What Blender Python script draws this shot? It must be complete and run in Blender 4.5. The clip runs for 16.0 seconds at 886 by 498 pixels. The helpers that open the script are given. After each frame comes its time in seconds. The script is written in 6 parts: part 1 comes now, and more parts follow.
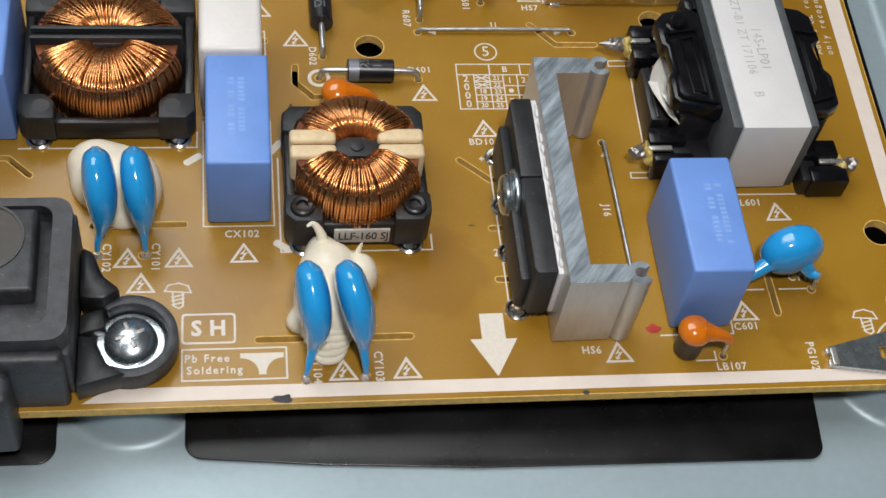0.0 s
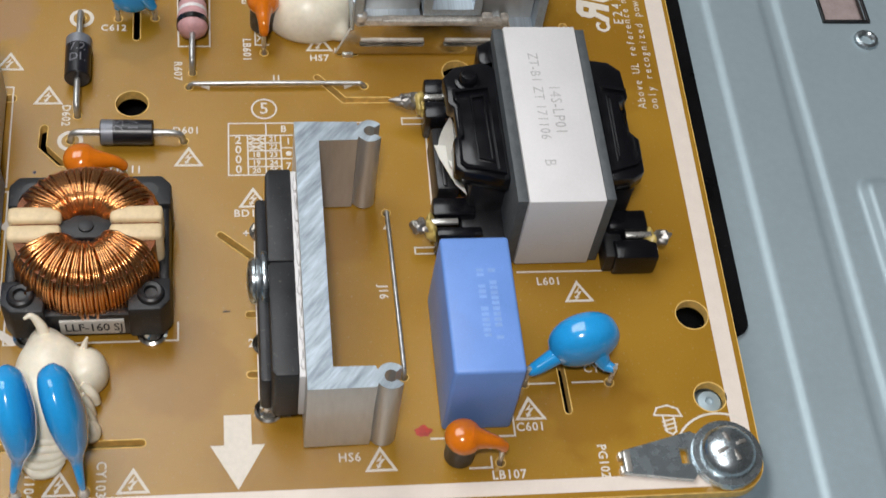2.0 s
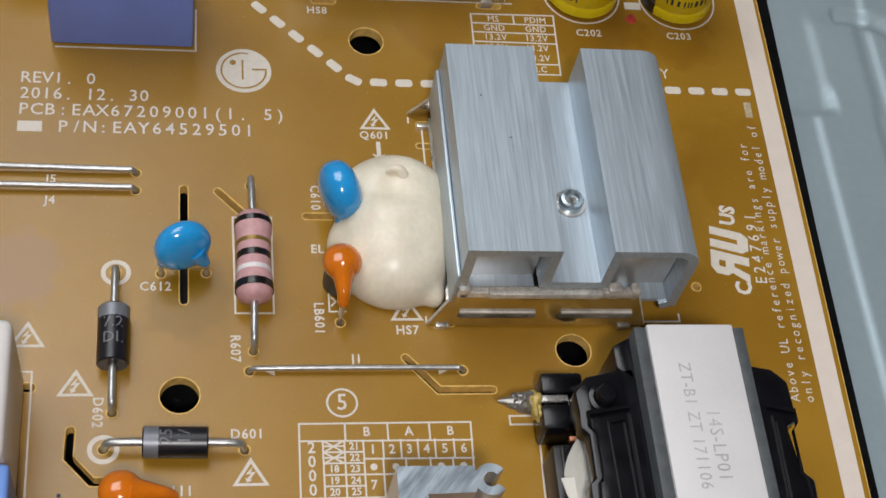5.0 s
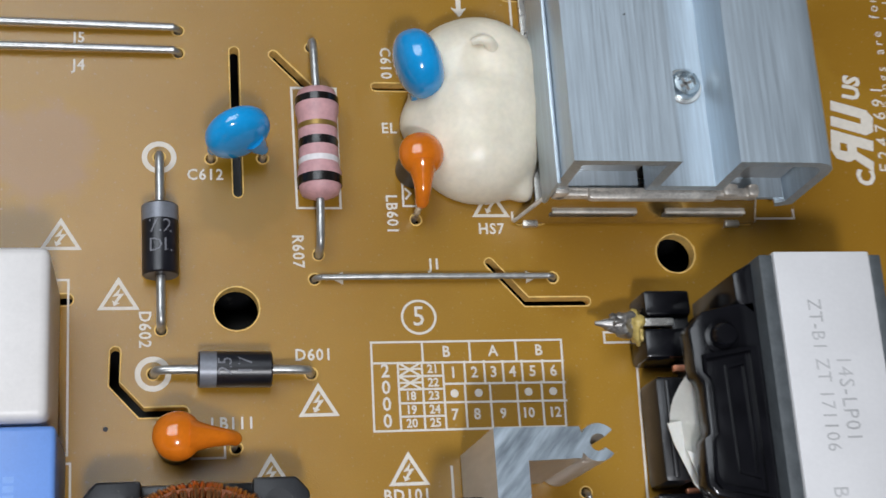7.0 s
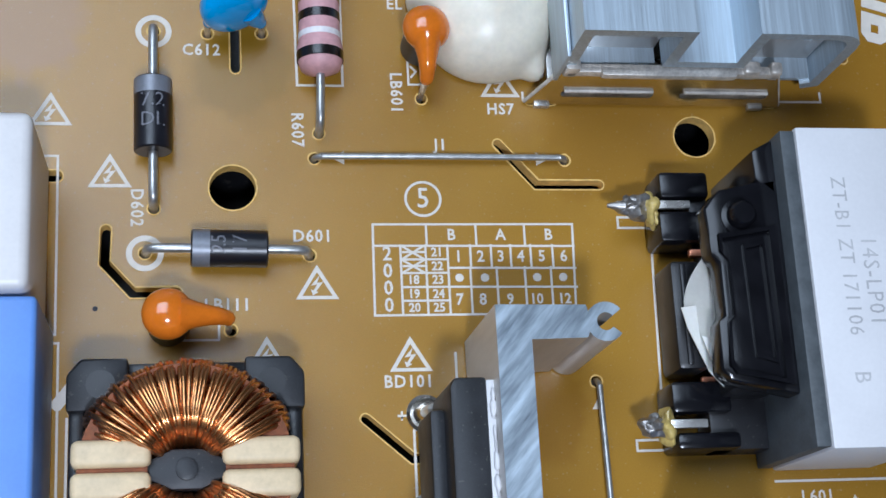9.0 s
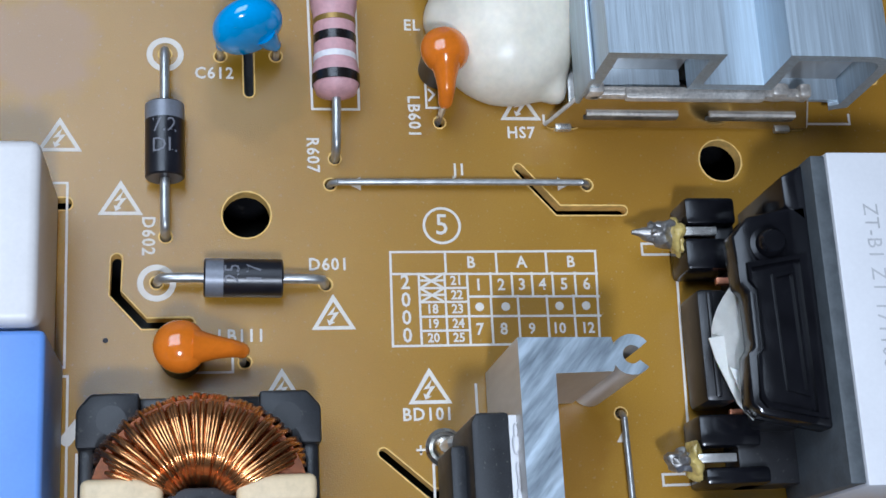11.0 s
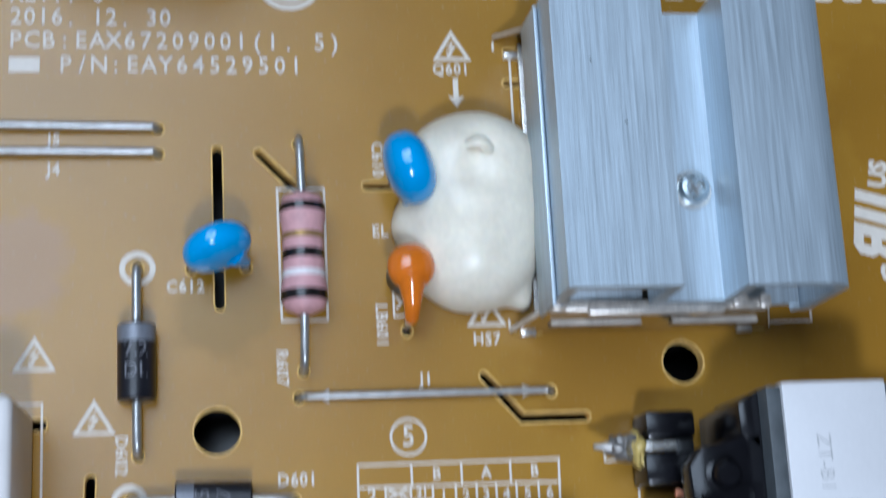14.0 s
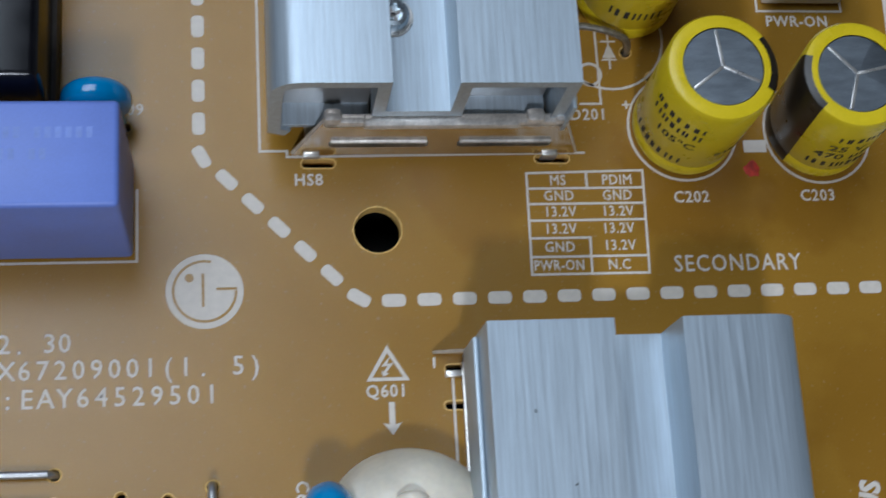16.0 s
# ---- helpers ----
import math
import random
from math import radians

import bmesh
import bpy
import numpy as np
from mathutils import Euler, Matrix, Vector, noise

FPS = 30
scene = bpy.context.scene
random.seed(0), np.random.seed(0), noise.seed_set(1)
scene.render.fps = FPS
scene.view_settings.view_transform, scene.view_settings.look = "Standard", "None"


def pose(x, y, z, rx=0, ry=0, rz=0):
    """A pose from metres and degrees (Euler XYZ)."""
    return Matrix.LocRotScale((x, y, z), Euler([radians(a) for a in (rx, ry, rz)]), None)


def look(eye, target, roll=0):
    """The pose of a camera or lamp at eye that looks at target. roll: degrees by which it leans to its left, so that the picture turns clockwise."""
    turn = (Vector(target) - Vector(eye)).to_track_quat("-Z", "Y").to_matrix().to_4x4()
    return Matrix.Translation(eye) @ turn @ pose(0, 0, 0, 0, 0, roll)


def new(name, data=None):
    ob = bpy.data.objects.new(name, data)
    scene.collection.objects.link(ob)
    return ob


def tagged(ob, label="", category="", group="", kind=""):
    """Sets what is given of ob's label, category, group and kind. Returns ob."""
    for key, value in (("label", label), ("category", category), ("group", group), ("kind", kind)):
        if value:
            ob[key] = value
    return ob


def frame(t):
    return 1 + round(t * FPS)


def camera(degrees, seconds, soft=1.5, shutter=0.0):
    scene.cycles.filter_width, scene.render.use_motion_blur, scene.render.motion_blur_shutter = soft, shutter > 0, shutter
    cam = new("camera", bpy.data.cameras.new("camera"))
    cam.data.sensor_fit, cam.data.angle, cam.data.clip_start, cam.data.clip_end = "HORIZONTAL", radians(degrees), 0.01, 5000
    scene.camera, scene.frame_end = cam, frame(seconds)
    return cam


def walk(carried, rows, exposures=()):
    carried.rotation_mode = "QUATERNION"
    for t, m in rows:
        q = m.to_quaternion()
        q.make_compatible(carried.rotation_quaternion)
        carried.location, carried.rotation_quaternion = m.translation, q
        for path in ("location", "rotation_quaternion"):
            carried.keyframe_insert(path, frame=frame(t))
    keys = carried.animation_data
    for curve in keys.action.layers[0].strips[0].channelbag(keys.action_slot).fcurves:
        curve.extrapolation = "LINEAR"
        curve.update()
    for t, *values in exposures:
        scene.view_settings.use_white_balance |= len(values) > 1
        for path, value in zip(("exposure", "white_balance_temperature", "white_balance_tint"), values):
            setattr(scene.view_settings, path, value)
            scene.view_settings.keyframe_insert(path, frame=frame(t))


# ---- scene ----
cam = camera(34.0, 16.0, soft=1.5, shutter=0.45)
# eye and target in centimetres, roll in degrees
PATH = [
    (0, (-2.922, -15.579, 17.072), (-2.639, -14.478, 15.427), 10.9),
    (0.2, (-2.466, -15.59, 16.975), (-2.206, -14.479, 15.332), 10.1),
    (0.5, (-1.884, -15.455, 17.233), (-1.608, -14.349, 15.59), 10.7),
    (1, (-0.381, -14.796, 16.971), (-0.085, -13.689, 15.331), 11.4),
    (1.5, (0.232, -14.08, 16.331), (0.532, -12.98, 14.688), 11.7),
    (2, (0.581, -13.541, 16.176), (0.867, -12.45, 14.524), 11.0),
    (2.5, (-0.349, -12.125, 16.116), (0.010, -11.028, 14.483), 14.46),
    (3, (-0.091, -8.916, 15.658), (0.259, -7.843, 14.007), 14.6),
    (3.2, (-0.127, -8.191, 15.345), (0.228, -7.117, 13.695), 14.8),
    (5.3, (-0.857, -7.639, 14.901), (-0.493, -6.618, 13.22), 17.3),
    (5.5, (-0.806, -7.831, 14.776), (-0.436, -6.828, 13.086), 17.8),
    (6, (-1.008, -7.273, 14.947), (-0.619, -6.403, 13.188), 21.5),
    (6.5, (-1.436, -5.505, 14.65), (-1.046, -4.788, 12.824), 26.2),
    (7, (-1.631, -4.19, 14.055), (-1.235, -3.591, 12.188), 31.5),
    (7.5, (-1.039, -3.805, 12.326), (-0.649, -3.221, 10.453), 31.9),
    (8, (-0.898, -3.94, 11.889), (-0.507, -3.361, 10.015), 32.3),
    (8.5, (-1.101, -4.73, 12.603), (-0.747, -4.164, 10.718), 30.4),
    (9, (-1.137, -4.755, 13.311), (-0.801, -4.209, 11.416), 30.0),
    (9.5, (-1.131, -4.548, 13.329), (-0.821, -4.017, 11.426), 28.7),
    (9.7, (-1.162, -4.473, 13.297), (-0.843, -3.954, 11.392), 30.0),
    (11.8, (-1.134, -4.426, 12.917), (-0.813, -3.854, 11.028), 27.5),
    (12, (-1.195, -4.398, 12.981), (-0.869, -3.833, 11.091), 28.1),
    (12.5, (-1.143, -4.379, 12.935), (-0.816, -3.81, 11.046), 28.0),
    (13, (-1.108, -4.381, 12.92), (-0.773, -3.814, 11.031), 28.7),
    (13.5, (-1.095, -4.314, 12.951), (-0.775, -3.72, 11.068), 26.6),
    (14, (-0.777, -2.025, 14.027), (-0.468, -1.547, 12.11), 31.1),
    (14.5, (-0.819, -1.346, 13.803), (-0.474, -0.794, 11.912), 30.11),
    (15, (0.242, -0.389, 14.025), (0.556, 0.171, 12.131), 27.7),
    (15.5, (-0.348, 0.697, 13.395), (-0.032, 1.214, 11.490), 28.87),
    (16, (0.274, 0.997, 13.28), (0.56, 1.538, 11.376), 25.7),
]
CM, MM = 0.01, 0.001
walk(cam, [(t, look(Vector(e) * CM, Vector(g) * CM, r)) for t, e, g, r in PATH], [(0.0, 0.1, 6800, 11), (2.6, 0.1, 6800, 12), (3.2, -0.12, 6800, 12), (5.5, -0.05, 6800, 13), (6.5, -0.05, 6700, 12), (8.0, 0.10, 5400, 10), (13.5, 0.12, 5420, 10), (14.0, 0.05, 5330, 9), (14.5, -0.45, 5320, 9), (15.0, -0.52, 5330, 9), (16.0, -0.34, 5700, 10)])

# ---------------------------------------------------------------- light
world = bpy.data.worlds.new("room_light")
scene.world = world
world.use_nodes = True
world.node_tree.nodes["Background"].inputs[0].default_value = (0.86, 0.93, 1.0, 1)
world.node_tree.nodes["Background"].inputs[1].default_value = 0.20


def lamp(name, kind, m, energy, color, **opts):
    data = bpy.data.lights.new(name, kind)
    data.energy, data.color = energy, color
    for key, value in opts.items():
        if key == "size":
            data.size = value
        elif key == "size_y":
            data.shape, data.size_y = "RECTANGLE", value
        elif key == "radius":
            data.shadow_soft_size = value
    ob = new(name, data)
    ob.matrix_world = m
    return ob


# ceiling panel of the room, behind and above the far edge of the board
lamp("ceiling_lamp", "AREA", pose(-0.60, 0.66, 1.6), 24, (0.90, 0.96, 1.0), size=1.25, size_y=1.25)
# the small lamp on the phone that films
lamp("phone_lamp", "POINT", pose(-0.012, -0.165, 0.280), 2.25, (0.97, 0.975, 0.99), radius=0.018)

# ---------------------------------------------------------------- materials


def material(name, color, rough=0.5, metal=0.0, vary=0.12, scale=300.0, fine=2500.0, bump=0.0, coat=0.0,
             spec=0.5, stretch=(1, 1, 1), second=None, sss=0.0, per_object=0.0, spots=0.0, rough_vary=0.12, spin=0.0):
    m = bpy.data.materials.new(name)
    m.use_nodes = True
    nt = m.node_tree
    n, l = nt.nodes, nt.links
    b = n["Principled BSDF"]
    tc = n.new("ShaderNodeTexCoord")
    mp = n.new("ShaderNodeMapping")
    mp.vector_type = "TEXTURE"
    mp.inputs["Scale"].default_value = tuple(1 / q for q in stretch)
    mp.inputs["Rotation"].default_value = (0, 0, radians(spin))
    l.new(tc.outputs["Object"], mp.inputs[0])
    big = n.new("ShaderNodeTexNoise")
    big.inputs["Scale"].default_value, big.inputs["Detail"].default_value = scale, 4
    small = n.new("ShaderNodeTexNoise")
    small.inputs["Scale"].default_value, small.inputs["Detail"].default_value = fine, 3
    l.new(mp.outputs[0], big.inputs["Vector"])
    l.new(mp.outputs[0], small.inputs["Vector"])
    mix = n.new("ShaderNodeMix")
    mix.data_type = "RGBA"
    dark = second or tuple(c * (1 - 2.2 * vary) for c in color)
    light = tuple(min(1, c * (1 + vary)) for c in color)
    mix.inputs[6].default_value, mix.inputs[7].default_value = (*dark, 1), (*light, 1)
    ramp = n.new("ShaderNodeMapRange")
    ramp.inputs[1].default_value, ramp.inputs[2].default_value = 0.3, 0.68
    add = n.new("ShaderNodeMath")
    add.operation = "MULTIPLY_ADD"
    add.inputs[1].default_value, add.inputs[2].default_value = 0.35, 0.0
    l.new(small.outputs[0], add.inputs[0])
    half = n.new("ShaderNodeMath")
    half.operation = "MULTIPLY_ADD"
    half.inputs[1].default_value = 0.65
    l.new(big.outputs[0], half.inputs[0])
    l.new(add.outputs[0], half.inputs[2])
    l.new(half.outputs[0], ramp.inputs[0])
    l.new(ramp.outputs[0], mix.inputs[0])
    out = mix.outputs[2]
    if per_object:
        info = n.new("ShaderNodeObjectInfo")
        hsv = n.new("ShaderNodeHueSaturation")
        rng = n.new("ShaderNodeMapRange")
        rng.inputs[3].default_value, rng.inputs[4].default_value = 1 - per_object, 1 + per_object
        l.new(info.outputs["Random"], rng.inputs[0])
        l.new(rng.outputs[0], hsv.inputs["Value"])
        l.new(out, hsv.inputs["Color"])
        out = hsv.outputs[0]
    if spots:
        vor = n.new("ShaderNodeTexNoise")
        vor.inputs["Scale"].default_value, vor.inputs["Detail"].default_value = fine * 0.35, 2
        l.new(tc.outputs["Object"], vor.inputs["Vector"])
        cut = n.new("ShaderNodeMapRange")
        cut.inputs[1].default_value, cut.inputs[2].default_value = 0.66, 0.72
        cut.inputs[4].default_value = spots
        l.new(vor.outputs[0], cut.inputs[0])
        m2 = n.new("ShaderNodeMix")
        m2.data_type = "RGBA"
        m2.inputs[7].default_value = (0.6, 0.55, 0.45, 1)
        l.new(cut.outputs[0], m2.inputs[0])
        l.new(out, m2.inputs[6])
        out = m2.outputs[2]
    l.new(out, b.inputs["Base Color"])
    rr = n.new("ShaderNodeMapRange")
    rr.inputs[3].default_value, rr.inputs[4].default_value = max(0.02, rough - rough_vary), min(1, rough + rough_vary)
    l.new(big.outputs[0], rr.inputs[0])
    l.new(rr.outputs[0], b.inputs["Roughness"])
    b.inputs["Metallic"].default_value = metal
    b.inputs["Specular IOR Level"].default_value = spec
    b.inputs["Coat Weight"].default_value = coat
    b.inputs["Coat Roughness"].default_value = 0.06
    if sss:
        b.inputs["Subsurface Weight"].default_value = sss
        b.inputs["Subsurface Radius"].default_value = (0.0012, 0.0008, 0.0005)
    if bump:
        bp = n.new("ShaderNodeBump")
        bp.inputs["Strength"].default_value, bp.inputs["Distance"].default_value = bump, 0.0001
        l.new(half.outputs[0], bp.inputs["Height"])
        l.new(bp.outputs[0], b.inputs["Normal"])
    return m


BOARD = material("amber_laminate", (0.335, 0.178, 0.020), 0.23, vary=0.10, scale=45, fine=7000, bump=0.5, spec=0.5, rough_vary=0.06,
                 second=(0.27, 0.138, 0.014), spots=0.14)


def stain(mat, marks):
    """Old flux and finger marks: soft irregular patches of another tint at fixed places (x, y, radius in mm)."""
    nt = mat.node_tree
    n, l = nt.nodes, nt.links
    b = n["Principled BSDF"]
    tc = n.new("ShaderNodeTexCoord")
    nz = n.new("ShaderNodeTexNoise")
    nz.inputs["Scale"].default_value = 260
    l.new(tc.outputs["Object"], nz.inputs["Vector"])
    out = b.inputs["Base Color"].links[0].from_socket
    for x, y, r, color, amount in marks:
        d = n.new("ShaderNodeVectorMath")
        d.operation = "DISTANCE"
        d.inputs[1].default_value = (x * 0.001, y * 0.001, 0)
        l.new(tc.outputs["Object"], d.inputs[0])
        w = n.new("ShaderNodeMath")
        w.operation = "MULTIPLY_ADD"
        w.inputs[1].default_value = -r * 0.0012
        l.new(nz.outputs[0], w.inputs[0])
        l.new(d.outputs["Value"], w.inputs[2])
        mr = n.new("ShaderNodeMapRange")
        mr.interpolation_type = "SMOOTHSTEP"
        mr.inputs[1].default_value, mr.inputs[2].default_value = r * 0.0001, r * 0.0006
        mr.inputs[3].default_value, mr.inputs[4].default_value = amount, 0.0
        l.new(w.outputs[0], mr.inputs[0])
        mx = n.new("ShaderNodeMix")
        mx.data_type = "RGBA"
        mx.inputs[7].default_value = (*color, 1)
        l.new(mr.outputs[0], mx.inputs[0])
        l.new(out, mx.inputs[6])
        out = mx.outputs[2]
    l.new(out, b.inputs["Base Color"])


FLUX_TINT = (0.20, 0.085, 0.005)
stain(BOARD, [(-6.6, 9.3, 5.6, (0.235, 0.125, 0.006), 0.8), (10.5, 8.0, 3.0, FLUX_TINT, 0.4), (50, -52, 7.5, FLUX_TINT, 0.45), (-2, -45, 8, FLUX_TINT, 0.4), (20, -26, 5, FLUX_TINT, 0.4),
              (48, 55, 8, FLUX_TINT, 0.5), (26, 54, 6, FLUX_TINT, 0.35), (-27, 13.5, 5.5, (0.30, 0.17, 0.10), 0.5), (30, 2.5, 8, FLUX_TINT, 0.35), (60, 5, 10, FLUX_TINT, 0.35),
              (66, 30, 9, FLUX_TINT, 0.3), (10, -60, 8, FLUX_TINT, 0.3), (-30, -47, 7, FLUX_TINT, 0.3), (61, 52, 5, FLUX_TINT, 0.4), (-10, 55, 6, FLUX_TINT, 0.25)])
BOARD_EDGE = material("cut_laminate", (0.76, 0.49, 0.14), 0.7, vary=0.15, scale=900)
SILK = material("white_ink", (0.68, 0.62, 0.54), 0.55, vary=0.05, scale=1500, fine=9000)
SILK_FAINT = material("worn_white_ink", (0.52, 0.42, 0.27), 0.55, vary=0.2, scale=1500, fine=9000)
BORDER = material("white_border_ink", (0.72, 0.63, 0.56), 0.5, vary=0.03, scale=400)
BLUE_BOX = material("blue_plastic", (0.15, 0.30, 0.71), 0.42, vary=0.05, scale=200, fine=4000, bump=0.05)
# blue plastic with the violet cast of the white balance mixed into its colour
BLUE_BOX_CAST = material("violet_cast_blue_plastic", (0.175, 0.262, 0.71), 0.42, vary=0.06, scale=160, fine=4000, bump=0.05)
BLUE_FILL = material("blue_resin", (0.10, 0.14, 0.50), 0.5, vary=0.08, scale=300)
BLUE_PRINT = material("pale_print", (0.21, 0.37, 0.75), 0.6, vary=0.1)
# print on that box, with the same violet cast mixed in
BLUE_PRINT_CAST = material("violet_cast_pale_print", (0.235, 0.33, 0.75), 0.6, vary=0.1)
BLUE_DROP = material("blue_epoxy", (0.012, 0.32, 0.72), 0.15, vary=0.06, scale=300, coat=0.6, per_object=0.05)
ORANGE_DROP = material("orange_epoxy", (0.66, 0.165, 0.008), 0.12, vary=0.08, scale=400, coat=0.6)
PINK = material("pink_resistor_paint", (0.60, 0.33, 0.34), 0.5, vary=0.10, scale=800, bump=0.1)
BAND_BLACK = material("black_band_paint", (0.010, 0.008, 0.008), 0.25, vary=0.1)
BAND_GOLD = material("gold_band_paint", (0.32, 0.20, 0.05), 0.4, metal=0.5)
BAND_WHITE = material("white_band_paint", (0.74, 0.70, 0.70), 0.5)
BLACK = material("black_plastic", (0.012, 0.012, 0.014), 0.38, vary=0.2, scale=500, fine=5000, bump=0.15, spots=0.05)
BLACK_GLOSS = material("glossy_black_plastic", (0.006, 0.006, 0.008), 0.2, vary=0.2, scale=400, bump=0.1, spec=0.4)
CHARCOAL = material("charcoal_plastic", (0.016, 0.017, 0.020), 0.5, vary=0.25, scale=500, fine=6000, bump=0.4, spots=0.08)
MOULDED = material("moulded_grey_plastic", (0.042, 0.044, 0.052), 0.48, vary=0.35, scale=700, fine=5200, bump=0.7, spots=0.10)
DIODE_BLACK = material("diode_black", (0.010, 0.010, 0.014), 0.32, vary=0.2, scale=500)
DIODE_BAND = material("silver_band", (0.21, 0.22, 0.25), 0.4, metal=0.3)
GREY_PRINT = material("grey_print", (0.17, 0.17, 0.19), 0.6)
TOP_PRINT = material("pale_grey_print", (0.46, 0.455, 0.46), 0.6)
FERRITE = material("grey_ferrite", (0.078, 0.088, 0.095), 0.55, vary=0.15, scale=700, bump=0.15)
BEAD = material("dark_ferrite", (0.05, 0.042, 0.036), 0.5, vary=0.2, scale=700)
WHITE_TAPE = material("white_tape", (0.66, 0.65, 0.655), 0.45, vary=0.03, scale=150, bump=0.04)
WHITE_BOX = material("white_plastic", (0.74, 0.71, 0.69), 0.4, vary=0.04, scale=200)
PAPER = material("white_film", (0.78, 0.76, 0.70), 0.4, vary=0.05, sss=0.1)
GLUE = material("cream_silicone", (0.80, 0.73, 0.59), 0.36, vary=0.07, scale=260, fine=1500, bump=0.12, sss=0.15)
TAPE_CREAM = material("cream_tape", (0.72, 0.56, 0.34), 0.5, vary=0.08, scale=600)
ALU = material("extruded_aluminium", (0.505, 0.585, 0.652), 0.42, metal=0.55, vary=0.11, scale=220, fine=900, stretch=(14, 0.35, 14),
               bump=0.22, rough_vary=0.14)
ALU_CUT = material("sawn_aluminium", (0.47, 0.54, 0.60), 0.40, metal=0.7, vary=0.14, second=(0.15, 0.18, 0.21), scale=75, fine=260, stretch=(11, 1.6, 1), spin=-40, bump=0.5)
ALU_SIDE = material("plain_aluminium", (0.60, 0.58, 0.55), 0.36, metal=0.6, vary=0.08, scale=250, fine=1500, stretch=(1, 1, 0.2))
TIN = material("tinned_steel", (0.72, 0.70, 0.66), 0.30, metal=0.75, vary=0.14, scale=500, bump=0.25, rough_vary=0.12)
TIN_BRIGHT = material("bright_tinplate", (0.78, 0.75, 0.70), 0.20, metal=1.0, vary=0.1, scale=400, bump=0.2, rough_vary=0.08)
RAIL = material("speckled_tinplate", (0.74, 0.70, 0.64), 0.33, metal=0.45, vary=0.2, scale=700, fine=3500, bump=0.5)
LEAD = material("dull_tinned_wire", (0.50, 0.50, 0.49), 0.36, metal=0.8, vary=0.15, scale=900, bump=0.2)
STEEL = material("zinc_screw", (0.53, 0.60, 0.64), 0.27, metal=0.95, vary=0.06, scale=700, bump=0.1, rough_vary=0.05)
SOLDER = material("solder", (0.40, 0.38, 0.36), 0.42, metal=0.85, vary=0.25, scale=900, bump=0.3)
COPPER = material("enamelled_copper", (0.80, 0.35, 0.125), 0.28, metal=1.0, vary=0.24, scale=260, fine=2600, coat=0.4, rough_vary=0.06)
COPPER_CORE = material("dark_copper", (0.20, 0.06, 0.018), 0.45, metal=0.5, vary=0.3, scale=700)
COPPER_BARE = material("copper_strip", (0.62, 0.26, 0.15), 0.35, metal=0.8)
FLUX = material("yellow_flux", (0.60, 0.45, 0.14), 0.3, vary=0.2, scale=800)
CHASSIS = material("galvanised_sheet", (0.335, 0.42, 0.46), 0.45, metal=0.3, vary=0.05, scale=25, fine=800, bump=0.06, rough_vary=0.06)
BLACK_SHEET = material("black_insulation_sheet", (0.006, 0.006, 0.007), 0.30, vary=0.3, scale=120, fine=5000, bump=0.1, spots=0.025, spec=0.35)
PINKISH_GREY = material("pinkish_grey_cavity", (0.34, 0.27, 0.26), 0.8)
YELLOW = material("yellow_sleeve", (0.74, 0.56, 0.008), 0.3, vary=0.05, scale=300)
SLEEVE_BLACK = material("dark_sleeve", (0.022, 0.017, 0.012), 0.3)
RED_DOT = material("red_ink", (0.45, 0.035, 0.02), 0.5, vary=0.3, scale=900)
LABEL = material("silver_label", (0.62, 0.60, 0.56), 0.4, metal=0.2, vary=0.05)
INK = material("dark_ink", (0.03, 0.03, 0.035), 0.6)
CAN = material("aluminium_can_top", (0.30, 0.34, 0.38), 0.4, metal=0.8, vary=0.1, scale=400, stretch=(1, 4, 1))
WALL = material("room_wall", (0.40, 0.39, 0.38), 0.9, scale=2, fine=40)

# ---------------------------------------------------------------- building helpers (all lengths in millimetres)
PI, TAU = math.pi, math.tau


def thing(name, x, y, z=0.0, label="", category="", group="", kind=""):
    ob = new(name)
    ob.empty_display_size = 0.002
    ob.location = (x * MM, y * MM, z * MM)
    return tagged(ob, label, category, group, kind)


def place(ob, parent):
    if parent:
        ob.parent = parent
        m = Matrix.Translation(parent.location) if not parent.parent else Matrix.Translation(parent.parent.location)
        if not parent.parent:
            ob.matrix_parent_inverse = m.inverted()


def part(name, bm, mat, parent=None, label="", angle=40.0, kind=""):
    """Links a bmesh given in millimetres of the place as one mesh object."""
    bm.transform(Matrix.Scale(MM, 4))
    bmesh.ops.recalc_face_normals(bm, faces=bm.faces)
    me = bpy.data.meshes.new(name)
    bm.to_mesh(me)
    bm.free()
    return part_mesh(name, me, mat, parent, label, angle, kind)


def part_mesh(name, me, mat, parent=None, label="", angle=40.0, kind=""):
    for mm in mat if isinstance(mat, (list, tuple)) else (mat,):
        me.materials.append(mm)
    if angle:
        me.polygons.foreach_set("use_smooth", [True] * len(me.polygons))
        me.set_sharp_from_angle(angle=radians(angle))
    ob = new(name, me)
    place(ob, parent)
    return tagged(ob, label=label, kind=kind)


def merge(*bms):
    out = bms[0]
    for b in bms[1:]:
        tmp = bpy.data.meshes.new("tmp")
        b.to_mesh(tmp)
        b.free()
        out.from_mesh(tmp)
        bpy.data.meshes.remove(tmp)
    return out


def box(x0, x1, y0, y1, z0, z1, bevel=0.0, seg=2, m=None):
    bm = bmesh.new()
    bmesh.ops.create_cube(bm, size=1)
    bm.transform(Matrix.Translation(((x0 + x1) / 2, (y0 + y1) / 2, (z0 + z1) / 2)) @ Matrix.Diagonal((x1 - x0, y1 - y0, z1 - z0, 1)))
    if bevel:
        bmesh.ops.bevel(bm, geom=bm.edges[:], offset=bevel, segments=seg, profile=0.5, affect="EDGES")
    if m:
        bm.transform(m)
    return bm


